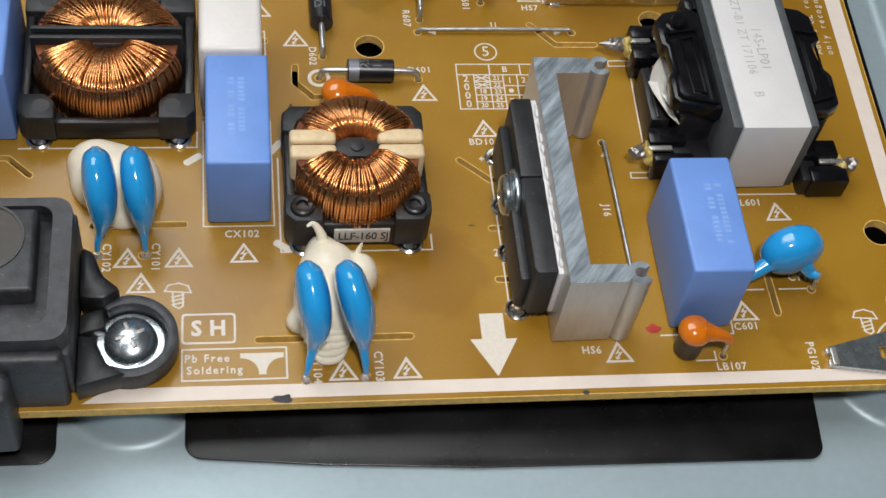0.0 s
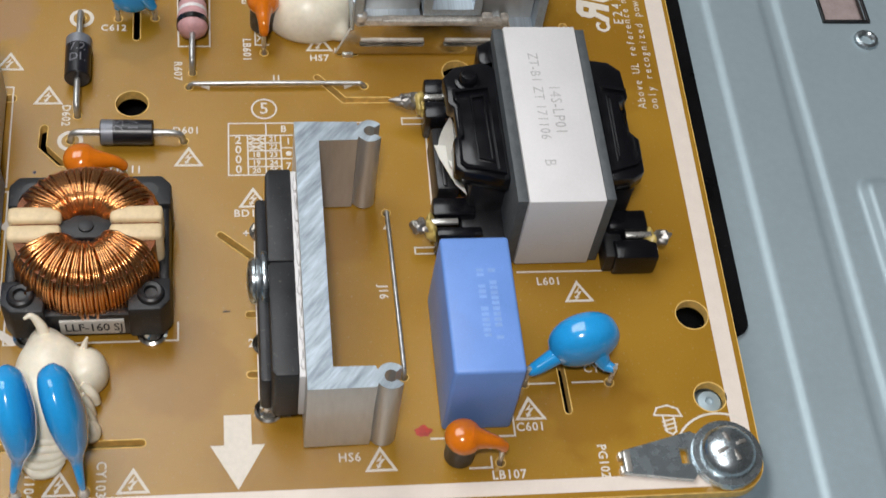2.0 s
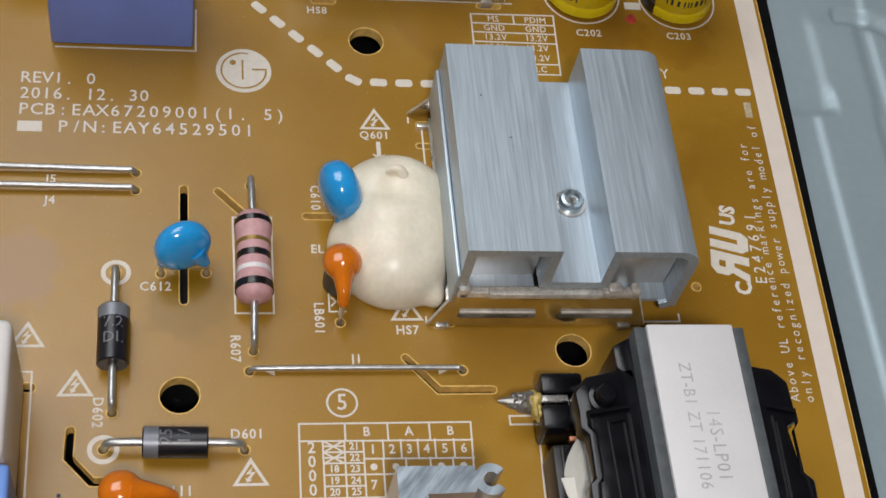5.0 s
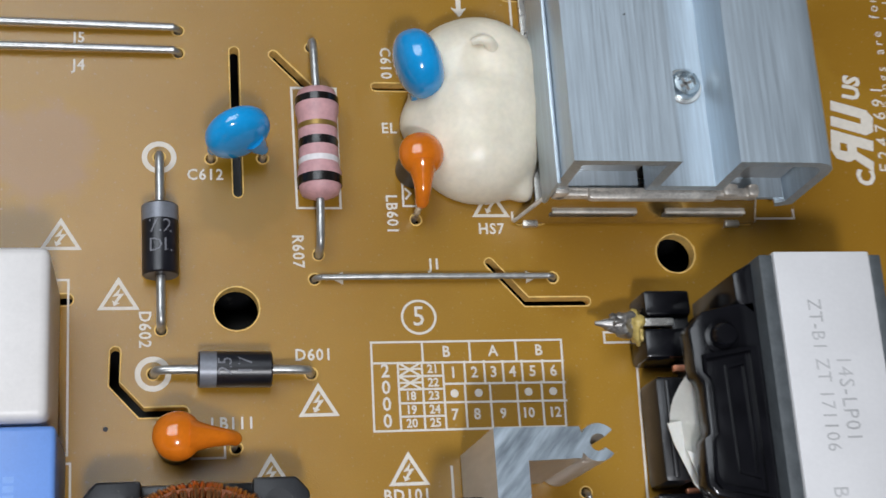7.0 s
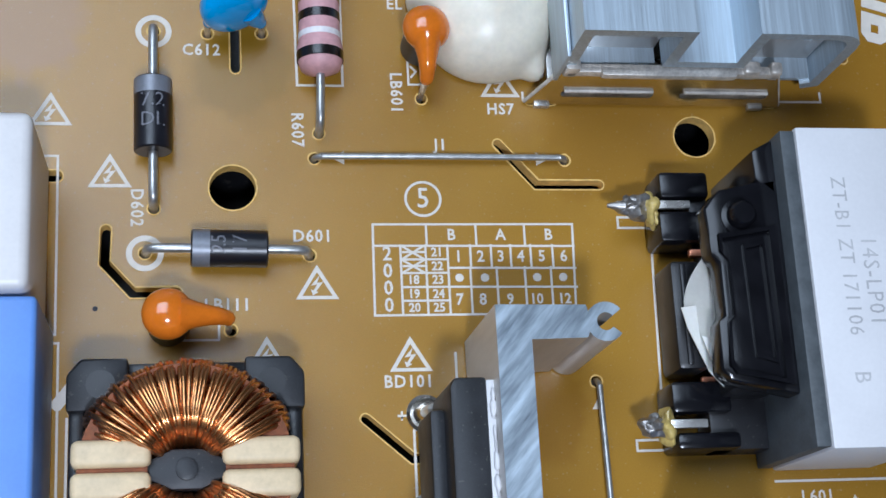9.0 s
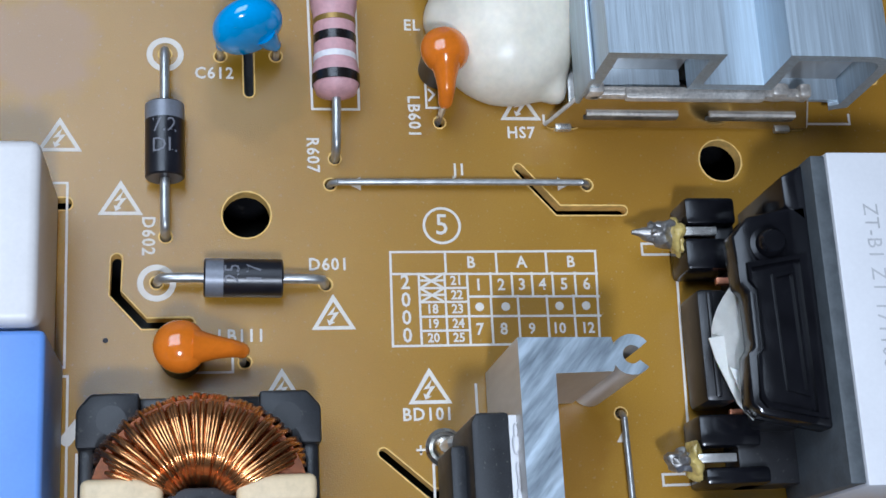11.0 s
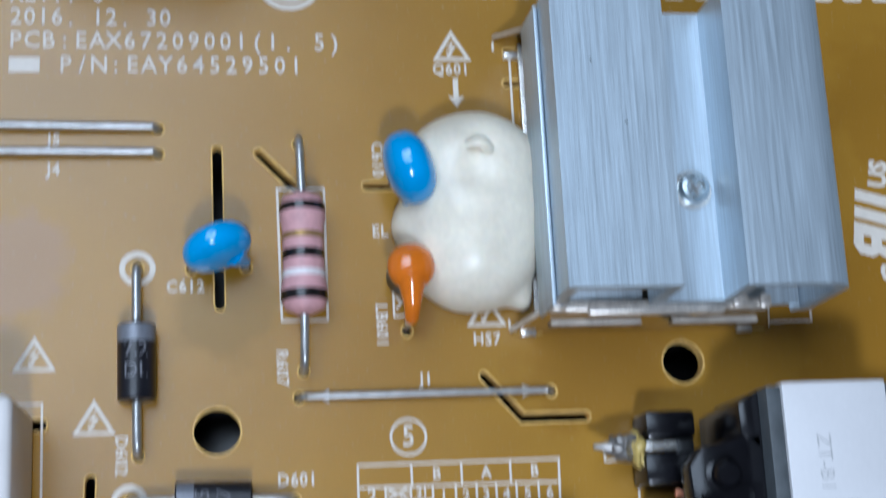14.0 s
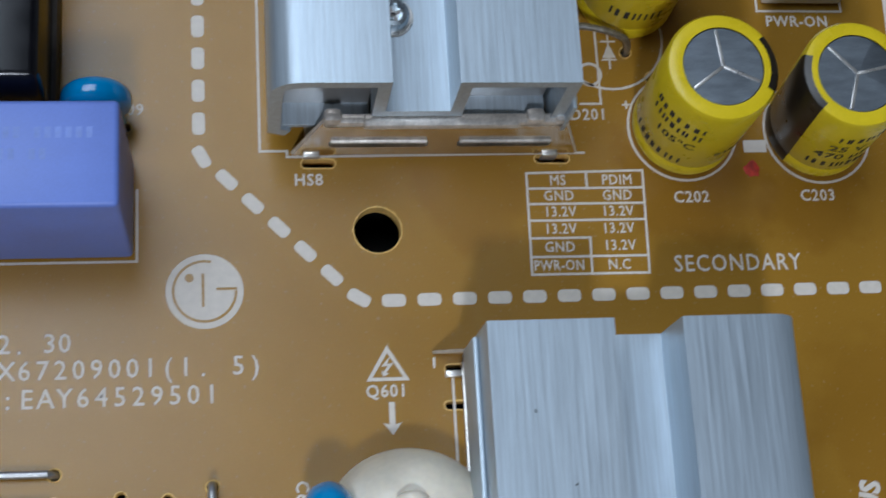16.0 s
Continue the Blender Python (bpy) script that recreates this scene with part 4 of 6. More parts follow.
def choke(name, cx, cy, size, r_in, r_out, zc, h, label, taped):
    ob = thing(name, cx, cy, 0, label, "choke", "wound chokes")
    s = size / 2
    ht = 7.4 if taped else 6.2
    # base tray with four corner posts
    base = merge(box(cx - s + 0.6, cx + s - 0.6, cy - s + 0.6, cy + s - 0.6, 0.9, 1.7, 0.3), box(cx - s + 0.2, cx - s + 1.5, cy - s + 3, cy + s - 3, 1.0, ht - 0.8, 0.3), box(cx + s - 1.5, cx + s - 0.2, cy - s + 3, cy + s - 3, 1.0, ht - 0.8, 0.3))
    part("base", base, BLACK, ob)
    part("front_wall", box(cx - s + 4.5, cx + s - 4.5, cy - s + 0.3, cy - s + 1.5, 1.0, ht - 1.6, 0.3), BLACK, ob)
    part("back_wall", box(cx - s + 4.5, cx + s - 4.5, cy + s - 1.5, cy + s - 0.3, 1.0, ht - 1.0, 0.3), BLACK, ob)
    for sx in (-1, 1):
        for sy in (-1, 1):
            px, py = cx + sx * (s - 2.6), cy + sy * (s - 2.3)
            loop = [(px + sx * u, py + sy * v) for u, v in ((-2.6, 2.3), (-2.6, -0.8), (-1.2, -2.3), (2.6, -2.3), (2.6, 0.9), (1.4, 2.3))]
            post = part("corner_post", prism(loop if sx * sy > 0 else loop[::-1], 1.0, ht, 0.3), CHARCOAL, ob)
            # flat black disc: the dimple's shade is painted, nothing is sunk in
            part("dimple", prism(circle(px - sx * (0.3 if taped else 0.7), py, 1.25, 24), ht - 0.04, ht + 0.03), BLACK, post, "flat black disc painting the shade of a round dimple", angle=0)
            if taped and sy < 0:
                part("boss", lathe([(1.75, ht - 0.1), (1.55, ht + 0.55), (1.3, ht + 0.7), (0.85, ht + 0.6), (0.75, ht + 0.1), (0, ht + 0.05)], 24, Matrix.Translation((px + sx * 0.2, py, 0))), BLACK, post, "hollow round boss")
            part("pin", tube([(px, py - 0.9, 1.5), (px, py - 0.9, -1.5)], 0.5, 8), TIN, ob)
            part("solder_fillet", lathe([(2.0, 0.02), (1.95, 0.35), (1.6, 0.55), (1.2, 0.45), (0.8, 0.8), (0.5, 1.2), (0, 1.25)], 24, Matrix.Translation((px, py - (1.4 if sy < 0 else -0.4), 0))), TIN_BRIGHT, ob, "shiny solder cap")
    # ring core and the two windings
    rm, rw = (r_in + r_out) / 2, (r_out - r_in) / 2
    core = lathe([(r_in, zc - h / 2), (r_out, zc - h / 2), (r_out, zc + h / 2), (r_in, zc + h / 2), (r_in, zc - h / 2)], 48, Matrix.Translation((cx, cy, 0)))
    part("ring_core", core, COPPER_CORE, ob)
    gap = 22 if taped else 14
    n = 52 if taped else 62
    winding(ob, cx, cy, zc, r_in, r_out, h, gap, 180 - gap, n, 0.25, 3)
    winding(ob, cx, cy, zc, r_in, r_out, h, 180 + gap, 360 - gap, n, 0.25, 5)
    zt = zc + h / 2
    if taped:
        for sx in (-1, 1):
            for dy in (-1.35, 1.35):
                x0, x1 = sorted((cx + sx * (r_in - 0.3), cx + sx * (r_out + 0.5)))
                part("spacer", box(x0, x1, cy + dy - 1.15, cy + dy + 1.15, zc - h / 2 - 0.4, zt + 0.75, 0.6, 3), TAPE_CREAM, ob, "cream insulating wrap")
        part("divider", prism([(cx - r_in - 0.4, cy - 0.6), (cx - 1.2, cy - 1.7), (cx + 1.2, cy - 1.7), (cx + r_in + 0.4, cy - 0.6), (cx + r_in + 0.4, cy + 0.6), (cx + 1.2, cy + 1.7), (cx - 1.2, cy + 1.7), (cx - r_in - 0.4, cy + 0.6)], 3, zt - 0.3, 0.25), CHARCOAL, ob)
        part("divider_peg", lathe([(0.95, zt - 0.4), (0.95, zt), (0.7, zt + 0.1), (0, zt + 0.1)], 20, Matrix.Translation((cx, cy, 0))), CHARCOAL, ob)
    else:
        for dy in (-0.9, 0.9):
            part("divider", box(cx - r_out - 0.6, cx + r_out + 0.6, cy + dy - 0.38, cy + dy + 0.38, 2, zt + 1.5, 0.2), CHARCOAL, ob)
        part("divider_web", box(cx - r_out, cx + r_out, cy - 0.6, cy + 0.6, 2, zt + 0.7), BLACK_GLOSS, ob)
        part("divider_hub", prism([(cx - 3.6, cy), (cx - 2.0, cy - 1.6), (cx + 2.0, cy - 1.6), (cx + 3.6, cy), (cx + 2.0, cy + 1.6), (cx - 2.0, cy + 1.6)], 2, zt + 0.6, 0.2), CHARCOAL, ob)
    part("lead_wire", tube(smooth_path([(cx - r_out * 0.55, cy - r_out * 0.72, zt - 0.2), (cx - r_out * 0.85, cy - r_out * 0.85, zc), (cx - s + 1.4, cy - s + 3.2, 3.2), (cx - s + 1.2, cy - s + 2.0, 1.4)]), 0.36, 8), COPPER, ob)
    return ob


ch = choke("wound_choke", -12.2, -31.2, 20.4, 3.2, 8.9, 6.5, 9.2, "copper-wound ring choke in a black base with cream spacers", True)
part("maker_label", box(-15.6, -7.8, -41.4, -41.0, 1.9, 4.9, 0.05), LABEL, ch, "silver label with black lettering")
me = text_mesh("LLF-160 SJ", 1.7, 0.95, 0.03)
me.transform(Matrix.Translation((-11.5 * MM, -41.43 * MM, 3.4 * MM)) @ pose(0, 0, 0, 90, 0, 0) @ Matrix.Diagonal((0.72, 1, 1, 1)))
part_mesh("label_text", me, INK, ch, angle=0)
choke("wound_choke", -47.2, -9.6, 25.0, 2.7, 10.2, 4.9, 8.2, "large copper-wound ring choke split by a black divider", False)


# ---------------------------------------------------------------- dipped capacitors and bead inductors
def disc_body(x, y, z, r, t, turn, lean=0.0, tall=1.0):
    """A lens-shaped dipped body standing on edge; turn: direction of its width in the plan."""
    bm = bmesh.new()
    bmesh.ops.create_uvsphere(bm, u_segments=28, v_segments=18, radius=1)
    for v in bm.verts:
        c = v.co
        k = math.hypot(c.x, c.z)
        c.y = math.copysign(abs(c.y) ** 0.8, c.y)
        c.x, c.y, c.z = c.x * r, c.y * t / 2, c.z * r * tall
    bm.transform(Matrix.Translation((x, y, z)) @ pose(0, 0, 0, 0, 0, turn) @ pose(0, 0, 0, lean, 0, 0))
    return bm


def disc_capacitor(x, y, z, r, t, turn, pads, label, lean=0.0, tall=1.0, group="blue disc capacitors", leg=1.7):
    ob = thing("disc_capacitor", x, y, 0, label, "capacitor", group)
    bm = disc_body(x, y, z, r, t, turn, lean, tall)
    for px, py in pads:
        d = Vector((px - x, py - y, 0))
        k = min(d.length, r * 0.7)
        a = Vector((x, y, z * 0.95)) + d.normalized() * k * 0.6
        legs = smooth_path([a, Vector((x, y, z * 0.62)) + d * (0.5 if d.length < r * 1.3 else 0.7) + d.normalized() * k * 0.35, (px, py, leg)], 5)
        n = len(legs)
        bm = merge(bm, tube(legs, [0.9 * (1 - i / n) ** 1.2 + 0.5 for i in range(n)], 12))
        part("lead", tube([(px, py, leg + 0.5), (px, py, -1.4)], 0.33, 8), TIN, ob)
    part("body", bm, BLUE_DROP, ob, angle=80)
    return ob


disc_capacitor(-7.7, 14.0, 4.8, 3.4, 3.7, 21, ((-10.2, 13.0), (-4.9, 13.1)), "small glossy blue disc capacitor over a slot", -12, leg=2.2)
disc_capacitor(11.0, 21.6, 5.6, 3.75, 4.9, 108, ((11.0, 24.2), (11.3, 18.6)), "small glossy blue disc capacitor against the glue", -6)
disc_capacitor(49.6, -46.3, 5.3, 4.7, 6.2, 13, ((42.3, -49.6), (53.4, -49.8)), "glossy blue disc capacitor leaning over a slot", 4, 0.90, leg=3.6)
disc_capacitor(-9.6, 61.3, 4.6, 3.3, 3.8, 0, ((-12.5, 60.3), (-7.5, 60.3)), "glossy blue disc capacitor behind the blue box", 0)


def standing_drop(top, bend, foot, label):
    """A tall dipped capacitor seen on its edge: one egg-shaped body that runs down into a thin front leg."""
    ob = thing("disc_capacitor", foot[0], foot[1], 0, label, "capacitor", "safety capacitors")
    x0, y0, z0 = top
    axis = smooth_path([(x0 - 0.1, y0 + 3.4, z0 + 3.6), (x0, y0 + 2.6, z0 + 2.9), (x0 + (bend - x0) * 0.3, y0 + 0.8, z0 + 1.4), (x0 + (bend - x0) * 0.7, y0 - 1.2, z0 - 0.6), (bend, y0 - 3.0, z0 - 3.2),
                        (bend + (foot[0] - bend) * 0.35, y0 - 4.4, z0 - 5.4), (bend + (foot[0] - bend) * 0.8, foot[1] + 0.5, 2.9), (foot[0], foot[1], 1.3)], 6)
    size = smooth_path([(0.4, 0.6, 0), (1.7, 3.0, 0), (2.2, 4.2, 0), (2.25, 4.3, 0), (1.75, 3.0, 0), (0.8, 1.1, 0), (0.5, 0.6, 0), (0.38, 0.38, 0)], 6)
    bm = bmesh.new()
    rings = []
    for k, (p, q) in enumerate(zip(axis, size)):
        d = (axis[min(k + 1, len(axis) - 1)] - axis[max(k - 1, 0)]).normalized()
        u = Vector((1, 0, 0))
        v = d.cross(u).normalized()
        rings.append([bm.verts.new(p + u * math.cos(a) * q.x + v * math.sin(a) * q.y) for a in (TAU * i / 24 for i in range(24))])
    for a, b in zip(rings, rings[1:]):
        for i in range(24):
            bm.faces.new((a[i], a[(i + 1) % 24], b[(i + 1) % 24], b[i]))
    bm.faces.new(rings[0][::-1])
    bm.faces.new(rings[-1])
    back = smooth_path([(x0, y0 + 2.6, z0 - 1.5), (x0, y0 + 4.2, z0 - 5), (x0, y0 + 4.8, 0.4)], 5)
    bm = merge(bm, tube(back, [1.5 - 1.0 * i / len(back) for i in range(len(back))], 10))
    part("body", bm, BLUE_DROP, ob, angle=80)
    f = Vector(foot)
    part("lead", tube([f + Vector((0, 0.1, 1.8)), f + Vector((0, 0, -1.4))], 0.36, 8), TIN_BRIGHT, ob)
    part("solder_fillet", lathe([(0.75, 0.02), (0.55, 0.25), (0.38, 0.8), (0, 0.9)], 14, Matrix.Translation(f)), TIN, ob)


for x, bend, fx in ((-19.9, -18.9, -20.2), (-14.8, -13.0, -12.3)):
    standing_drop((x, -55.6, 10.2), bend, (fx, -62.0, 0), "tall glossy blue dipped capacitor set in cream glue")
for x, bend, fx in ((-47.6, -47.0, -48.1), (-42.6, -41.7, -41.6)):
    standing_drop((x, -36.0, 9.4), bend, (fx, -41.6, 0), "tall glossy blue dipped capacitor glued by the large choke")


def glue(x, y, parts, label, dents=()):
    ob = thing("glue_mound", x, y, 0, label, "glue")
    bm = mound(x, y, parts, dents)
    part("mound", bm, GLUE, ob, angle=80)
    return ob


g = glue(-16.6, -50, [(-17.0, -50.6, 1.5, 4.6, 6.0, 5.5), (-16.6, -46.5, 2.0, 4.2, 4.6, 4.6), (-12.2, -46.8, 1.8, 2.6, 3.0, 3.4), (-21.0, -53.6, 1.0, 1.8, 1.8, 2.0), (-11.9, -54.4, 1.0, 1.7, 1.7, 2.0),
                    (-17.0, -55.4, 0.6, 3.6, 2.6, 2.4), (-17.4, -43.0, 1.8, 2.4, 2.4, 3.2)], "cream silicone glue mound between two blue capacitors")
part("peak", tube(smooth_path([(-17.2, -43.2, 3.6), (-17.6, -42.3, 5.6), (-18.6, -41.6, 6.9), (-19.5, -42.0, 6.9)], 6), [1.1 - 0.92 * (i / 18) ** 0.7 for i in range(19)], 12), GLUE, g, "pulled tip of glue")
part("peak", tube(smooth_path([(-12.7, -45.2, 3.6), (-12.4, -44.6, 4.8), (-12.0, -44.3, 6.0)], 6), [0.6 - 0.45 * i / 12 for i in range(13)], 8), GLUE, g, "pulled tip of glue")
for k in range(6):
    y, w, z = -55.4 - 0.85 * k, 3.9 - 0.36 * k, 3.1 - 0.46 * k
    part("fold", tube(smooth_path([(-17.1 - w, y + 1.7, 0.5), (-17.1 - w * 0.6, y + 0.3, z * 0.75), (-17.3, y - 0.2, z), (-17.1 + w * 0.6, y + 0.3, z * 0.75), (-17.1 + w, y + 1.7, 0.5)], 6), 0.56, 10), GLUE, g, "folded ridge of glue")
for k in range(5):
    y = -48.6 - 1.55 * k
    part("fold", tube(smooth_path([(-12.9, y + 0.7, 3.4), (-11.7 + 0.25 * math.sin(k * 2.1), y, 2.3), (-11.3 + 0.25 * math.sin(k * 2.1), y - 0.4, 0.8)], 6), [0.75 - 0.02 * q for q in range(13)], 10), GLUE, g, "squeezed-out ridge of glue")
glue(-45.6, -30.5, [(-46.6, -29.5, 1.4, 5.8, 5.4, 4.8), (-43.6, -31, 1.4, 4.2, 5.8, 4.6), (-44.8, -35.0, 0.6, 3.2, 2.6, 2.2), (-48.6, -27.4, 2.0, 4.2, 3.4, 4.2)], "cream silicone glue mound under the choke edge")
g = glue(17.6, 17.6, [(17.9, 22.2, 1.5, 7.4, 6.2, 6.4), (17.6, 14.4, 1.2, 6.9, 6.6, 6.0), (17.8, 18.2, 1.4, 7.2, 8.0, 6.6), (13.2, 16.9, 0.8, 3.7, 3.4, 3.6), (22.4, 9.4, 0.8, 1.2, 1.7, 2.0)], "large smooth cream glue mound against the heatsink",
         [(17.4, 20.9, 1.9, 0.9), (19.3, 22.6, 1.0, 0.5), (21.2, 14.5, 2.0, 0.45), (17.5, 24.3, 0.9, 0.5), (17.2, 22.4, 0.8, 0.5), (20.2, 18.0, 1.2, 0.3)])
part("peak", tube(smooth_path([(18.6, 23.0, 7.0), (18.1, 23.3, 7.75), (17.3, 23.4, 7.95), (16.4, 23.2, 7.6)], 5), [0.75 - 0.4 * i / 15 for i in range(16)], 12), GLUE, g, "small pulled tip of glue")


def bead_inductor(x, y, px, py, label, h=5.0):
    ob = thing("bead_inductor", x, y, 0, label, "inductor", "orange dipped beads")
    part("ferrite_bead", lathe([(0, 0.1), (1.75, 0.1), (1.9, 0.3), (1.9, h - 0.2), (1.7, h), (0, h)], 28, Matrix.Translation((x, y, 0))), BEAD, ob, "dark ferrite cylinder")
    d = Vector((px - x, py - y, 0))
    bm = blob(x, y, h + 0.2, 2.35, 2.35, 1.75, 0.03, 0.4, 4)
    legs = smooth_path([(x + d.x * 0.2, y + d.y * 0.2, h + 0.25), (x + d.x * 0.5, y + d.y * 0.5, h + 0.15), (x + d.x * 0.78, y + d.y * 0.78, h - 0.15), (x + d.x * 0.97, y + d.y * 0.97, h - 0.9)], 6)
    n = len(legs)
    bm = merge(bm, tube(legs, [0.95 * (1 - i / n) ** 2.6 + 0.80 - 0.1 * (i / n) ** 3 for i in range(n)], 14), blob(x + d.x * 0.97, y + d.y * 0.97, h - 1.0, 0.70, 0.70, 0.85, 0, 1, 3))
    part("coating", bm, ORANGE_DROP, ob, "glossy orange dipped coating", angle=80)
    part("lead", tube([(x + d.x * 0.97, y + d.y * 0.97, h - 1.4), (px, py, 0.3), (px, py, -1.4)], 0.33, 8), TIN, ob)


bead_inductor(10.8, 11.7, 10.8, 6.8, "orange dipped bead inductor beside the glue")
bead_inductor(-13.9, -16.6, -8.4, -16.8, "orange dipped bead inductor above the choke")
bead_inductor(32.8, -59.2, 37.9, -60.2, "orange dipped bead inductor in front of the blue box")


# ---------------------------------------------------------------- axial parts and wire links
def diode(ax, ay, bx, by, mid, length, radius, label, band_end, words):
    ob = thing("diode", (ax + bx) / 2, (ay + by) / 2, 0, label, "diode", "axial diodes")
    a, b = Vector((ax, ay, 0)), Vector((bx, by, 0))
    d = (b - a).normalized()
    c = a + d * mid
    zc = radius + 0.25
    m = on_axis(c.x, c.y, zc, d)
    hl = length / 2
    body = part("body", lathe([(0, -hl), (radius * 0.92, -hl), (radius, -hl + 0.15), (radius, hl - 0.15), (radius * 0.92, hl), (0, hl)], 36, m), DIODE_BLACK, ob)
    s = band_end
    z0, z1 = sorted((s * (hl - 0.16), s * (hl - 1.75)))
    part("cathode_band", lathe([(radius + 0.012, z0), (radius + 0.012, z1)], 36, m), DIODE_BAND, body, "silver cathode band")
    me = text_mesh(words, 1.35, 1.0, 0.0)
    roll = math.degrees(math.atan2(d.y, d.x))
    me.transform(Matrix.Translation((c.x * MM, c.y * MM, 0)) @ pose(0, 0, 0, 0, 0, roll + 90))
    for v in me.vertices:
        off = Vector((v.co.x / MM - c.x, v.co.y / MM - c.y, 0))
        along = off.dot(d)
        side = off.cross(d).z
        an = side / radius
        q = c + d * along + Vector((d.y, -d.x, 0)) * math.sin(an) * (radius + 0.02)
        v.co = Vector((q.x, q.y, zc + math.cos(an) * (radius + 0.02))) * MM
    part_mesh("marking", me, GREY_PRINT, body, "grey printed marking", angle=0)
    for e, sgn in ((a, -1), (b, 1)):
        pts = [c + d * sgn * (hl - 0.1) + Vector((0, 0, zc)), c + d * sgn * (hl + 1.0) + Vector((0, 0, zc)), e - d * sgn * 1.0 + Vector((0, 0, zc * 0.92)), e - d * sgn * 0.25 + Vector((0, 0, zc * 0.55)), e + Vector((0, 0, -1.3))]
        part("lead", tube(smooth_path(pts, 5), 0.45, 12), LEAD, ob)


diode(-15.4, 13.1, -15.3, -5.1, 9.6, 7.3, 1.8, "black axial diode with a silver band, lying lengthwise", -1, "7.2\nDL")
diode(-16.1, -9.5, -0.7, -9.8, 7.8, 7.1, 1.75, "black axial diode with a silver band, lying crosswise", -1, "25\n17")

rs = thing("resistor", 0.6, 14, 0, "pink power resistor with black, gold and white bands", "resistor")
prof = [(0, -6.1), (0.7, -6.1), (1.9, -5.6), (2.25, -4.6), (2.25, -3.4), (2.05, -2.6), (2.0, 0), (2.05, 2.6), (2.25, 3.4), (2.25, 4.6), (1.9, 5.6), (0.7, 6.1), (0, 6.1)]
m = on_axis(0.6, 13.8, 2.75, (0, 1, 0))
rs_body = part("body", lathe(prof, 36, m), PINK, rs, angle=60)


def band(z0, z1, r, mat, label):
    part("band", lathe([(r - 0.03, z0), (r + 0.03, z0 + 0.04), (r + 0.03, z1 - 0.04), (r - 0.03, z1)], 36, m), mat, rs_body, label)


band(4.0, 4.8, 2.25, BAND_BLACK, "black band")
band(1.25, 1.85, 2.03, BAND_GOLD, "gold band")
band(-0.75, 0.2, 2.02, BAND_BLACK, "black band")
band(-2.55, -1.9, 2.06, BAND_WHITE, "white band")
band(-4.85, -3.85, 2.26, BAND_BLACK, "black band")
for s, py in ((-1, 2.6), (1, 25.8)):
    part("lead", tube(smooth_path([(0.6, 13.8 + s * 5.9, 2.75), (0.55, 13.8 + s * 8, 2.75), (0.5, py - s * 0.6, 2.3), (0.5, py, 0.8), (0.5, py, -1.3)], 5), 0.42, 12), LEAD, rs)


def jumper(a, b, z, label, r=0.32):
    ob = thing("wire_link", (a[0] + b[0]) / 2, (a[1] + b[1]) / 2, 0, label, "jumper wire", "wire links")
    d = (Vector((*b, 0)) - Vector((*a, 0))).normalized()
    p = [Vector((*a, -1.3)), Vector((*a, 0.1)), Vector((*a, z)) + d * 0.7, Vector((*a, z)) + d * 1.8, Vector((*a, z)).lerp(Vector((*b, z)), 0.5) + Vector((0, 0, 0.12)), Vector((*b, z)) - d * 1.8, Vector((*b, z)) - d * 0.7, Vector((*b, 0.1)), Vector((*b, -1.3))]
    part("wire", tube(smooth_path(p, 5), r, 12), LEAD, ob)
    return ob


jumper((0, 0), (25, 0), 0.75, "tinned wire link lying across the board")
jumper((26.5, -22.5), (26.9, -48), 1.0, "tinned wire link beside the heatsink", 0.3)
jumper((-13.4, 27.4), (-45, 27.7), 0.8, "one of two parallel tinned wire links", 0.36)
jumper((-13.4, 24.8), (-45, 24.9), 0.8, "one of two parallel tinned wire links", 0.36)


# ---------------------------------------------------------------- extruded heatsinks on tin brackets
def thick_line(points, w):
    """Outline of a bent sheet of thickness w along points in a section."""
    p = [Vector(q) for q in points]
    left, right = [], []
    for i, q in enumerate(p):
        d0 = (q - p[i - 1]).normalized() if i else (p[1] - q).normalized()
        d1 = (p[i + 1] - q).normalized() if i + 1 < len(p) else d0
        t = (d0 + d1).normalized()
        k = w / 2 / max(0.35, t.dot(d0))
        nn = Vector((-t.y, t.x))
        left.append(q + nn * k)
        right.append(q - nn * k)
    return [(v.x, v.y) for v in right + left[::-1]]


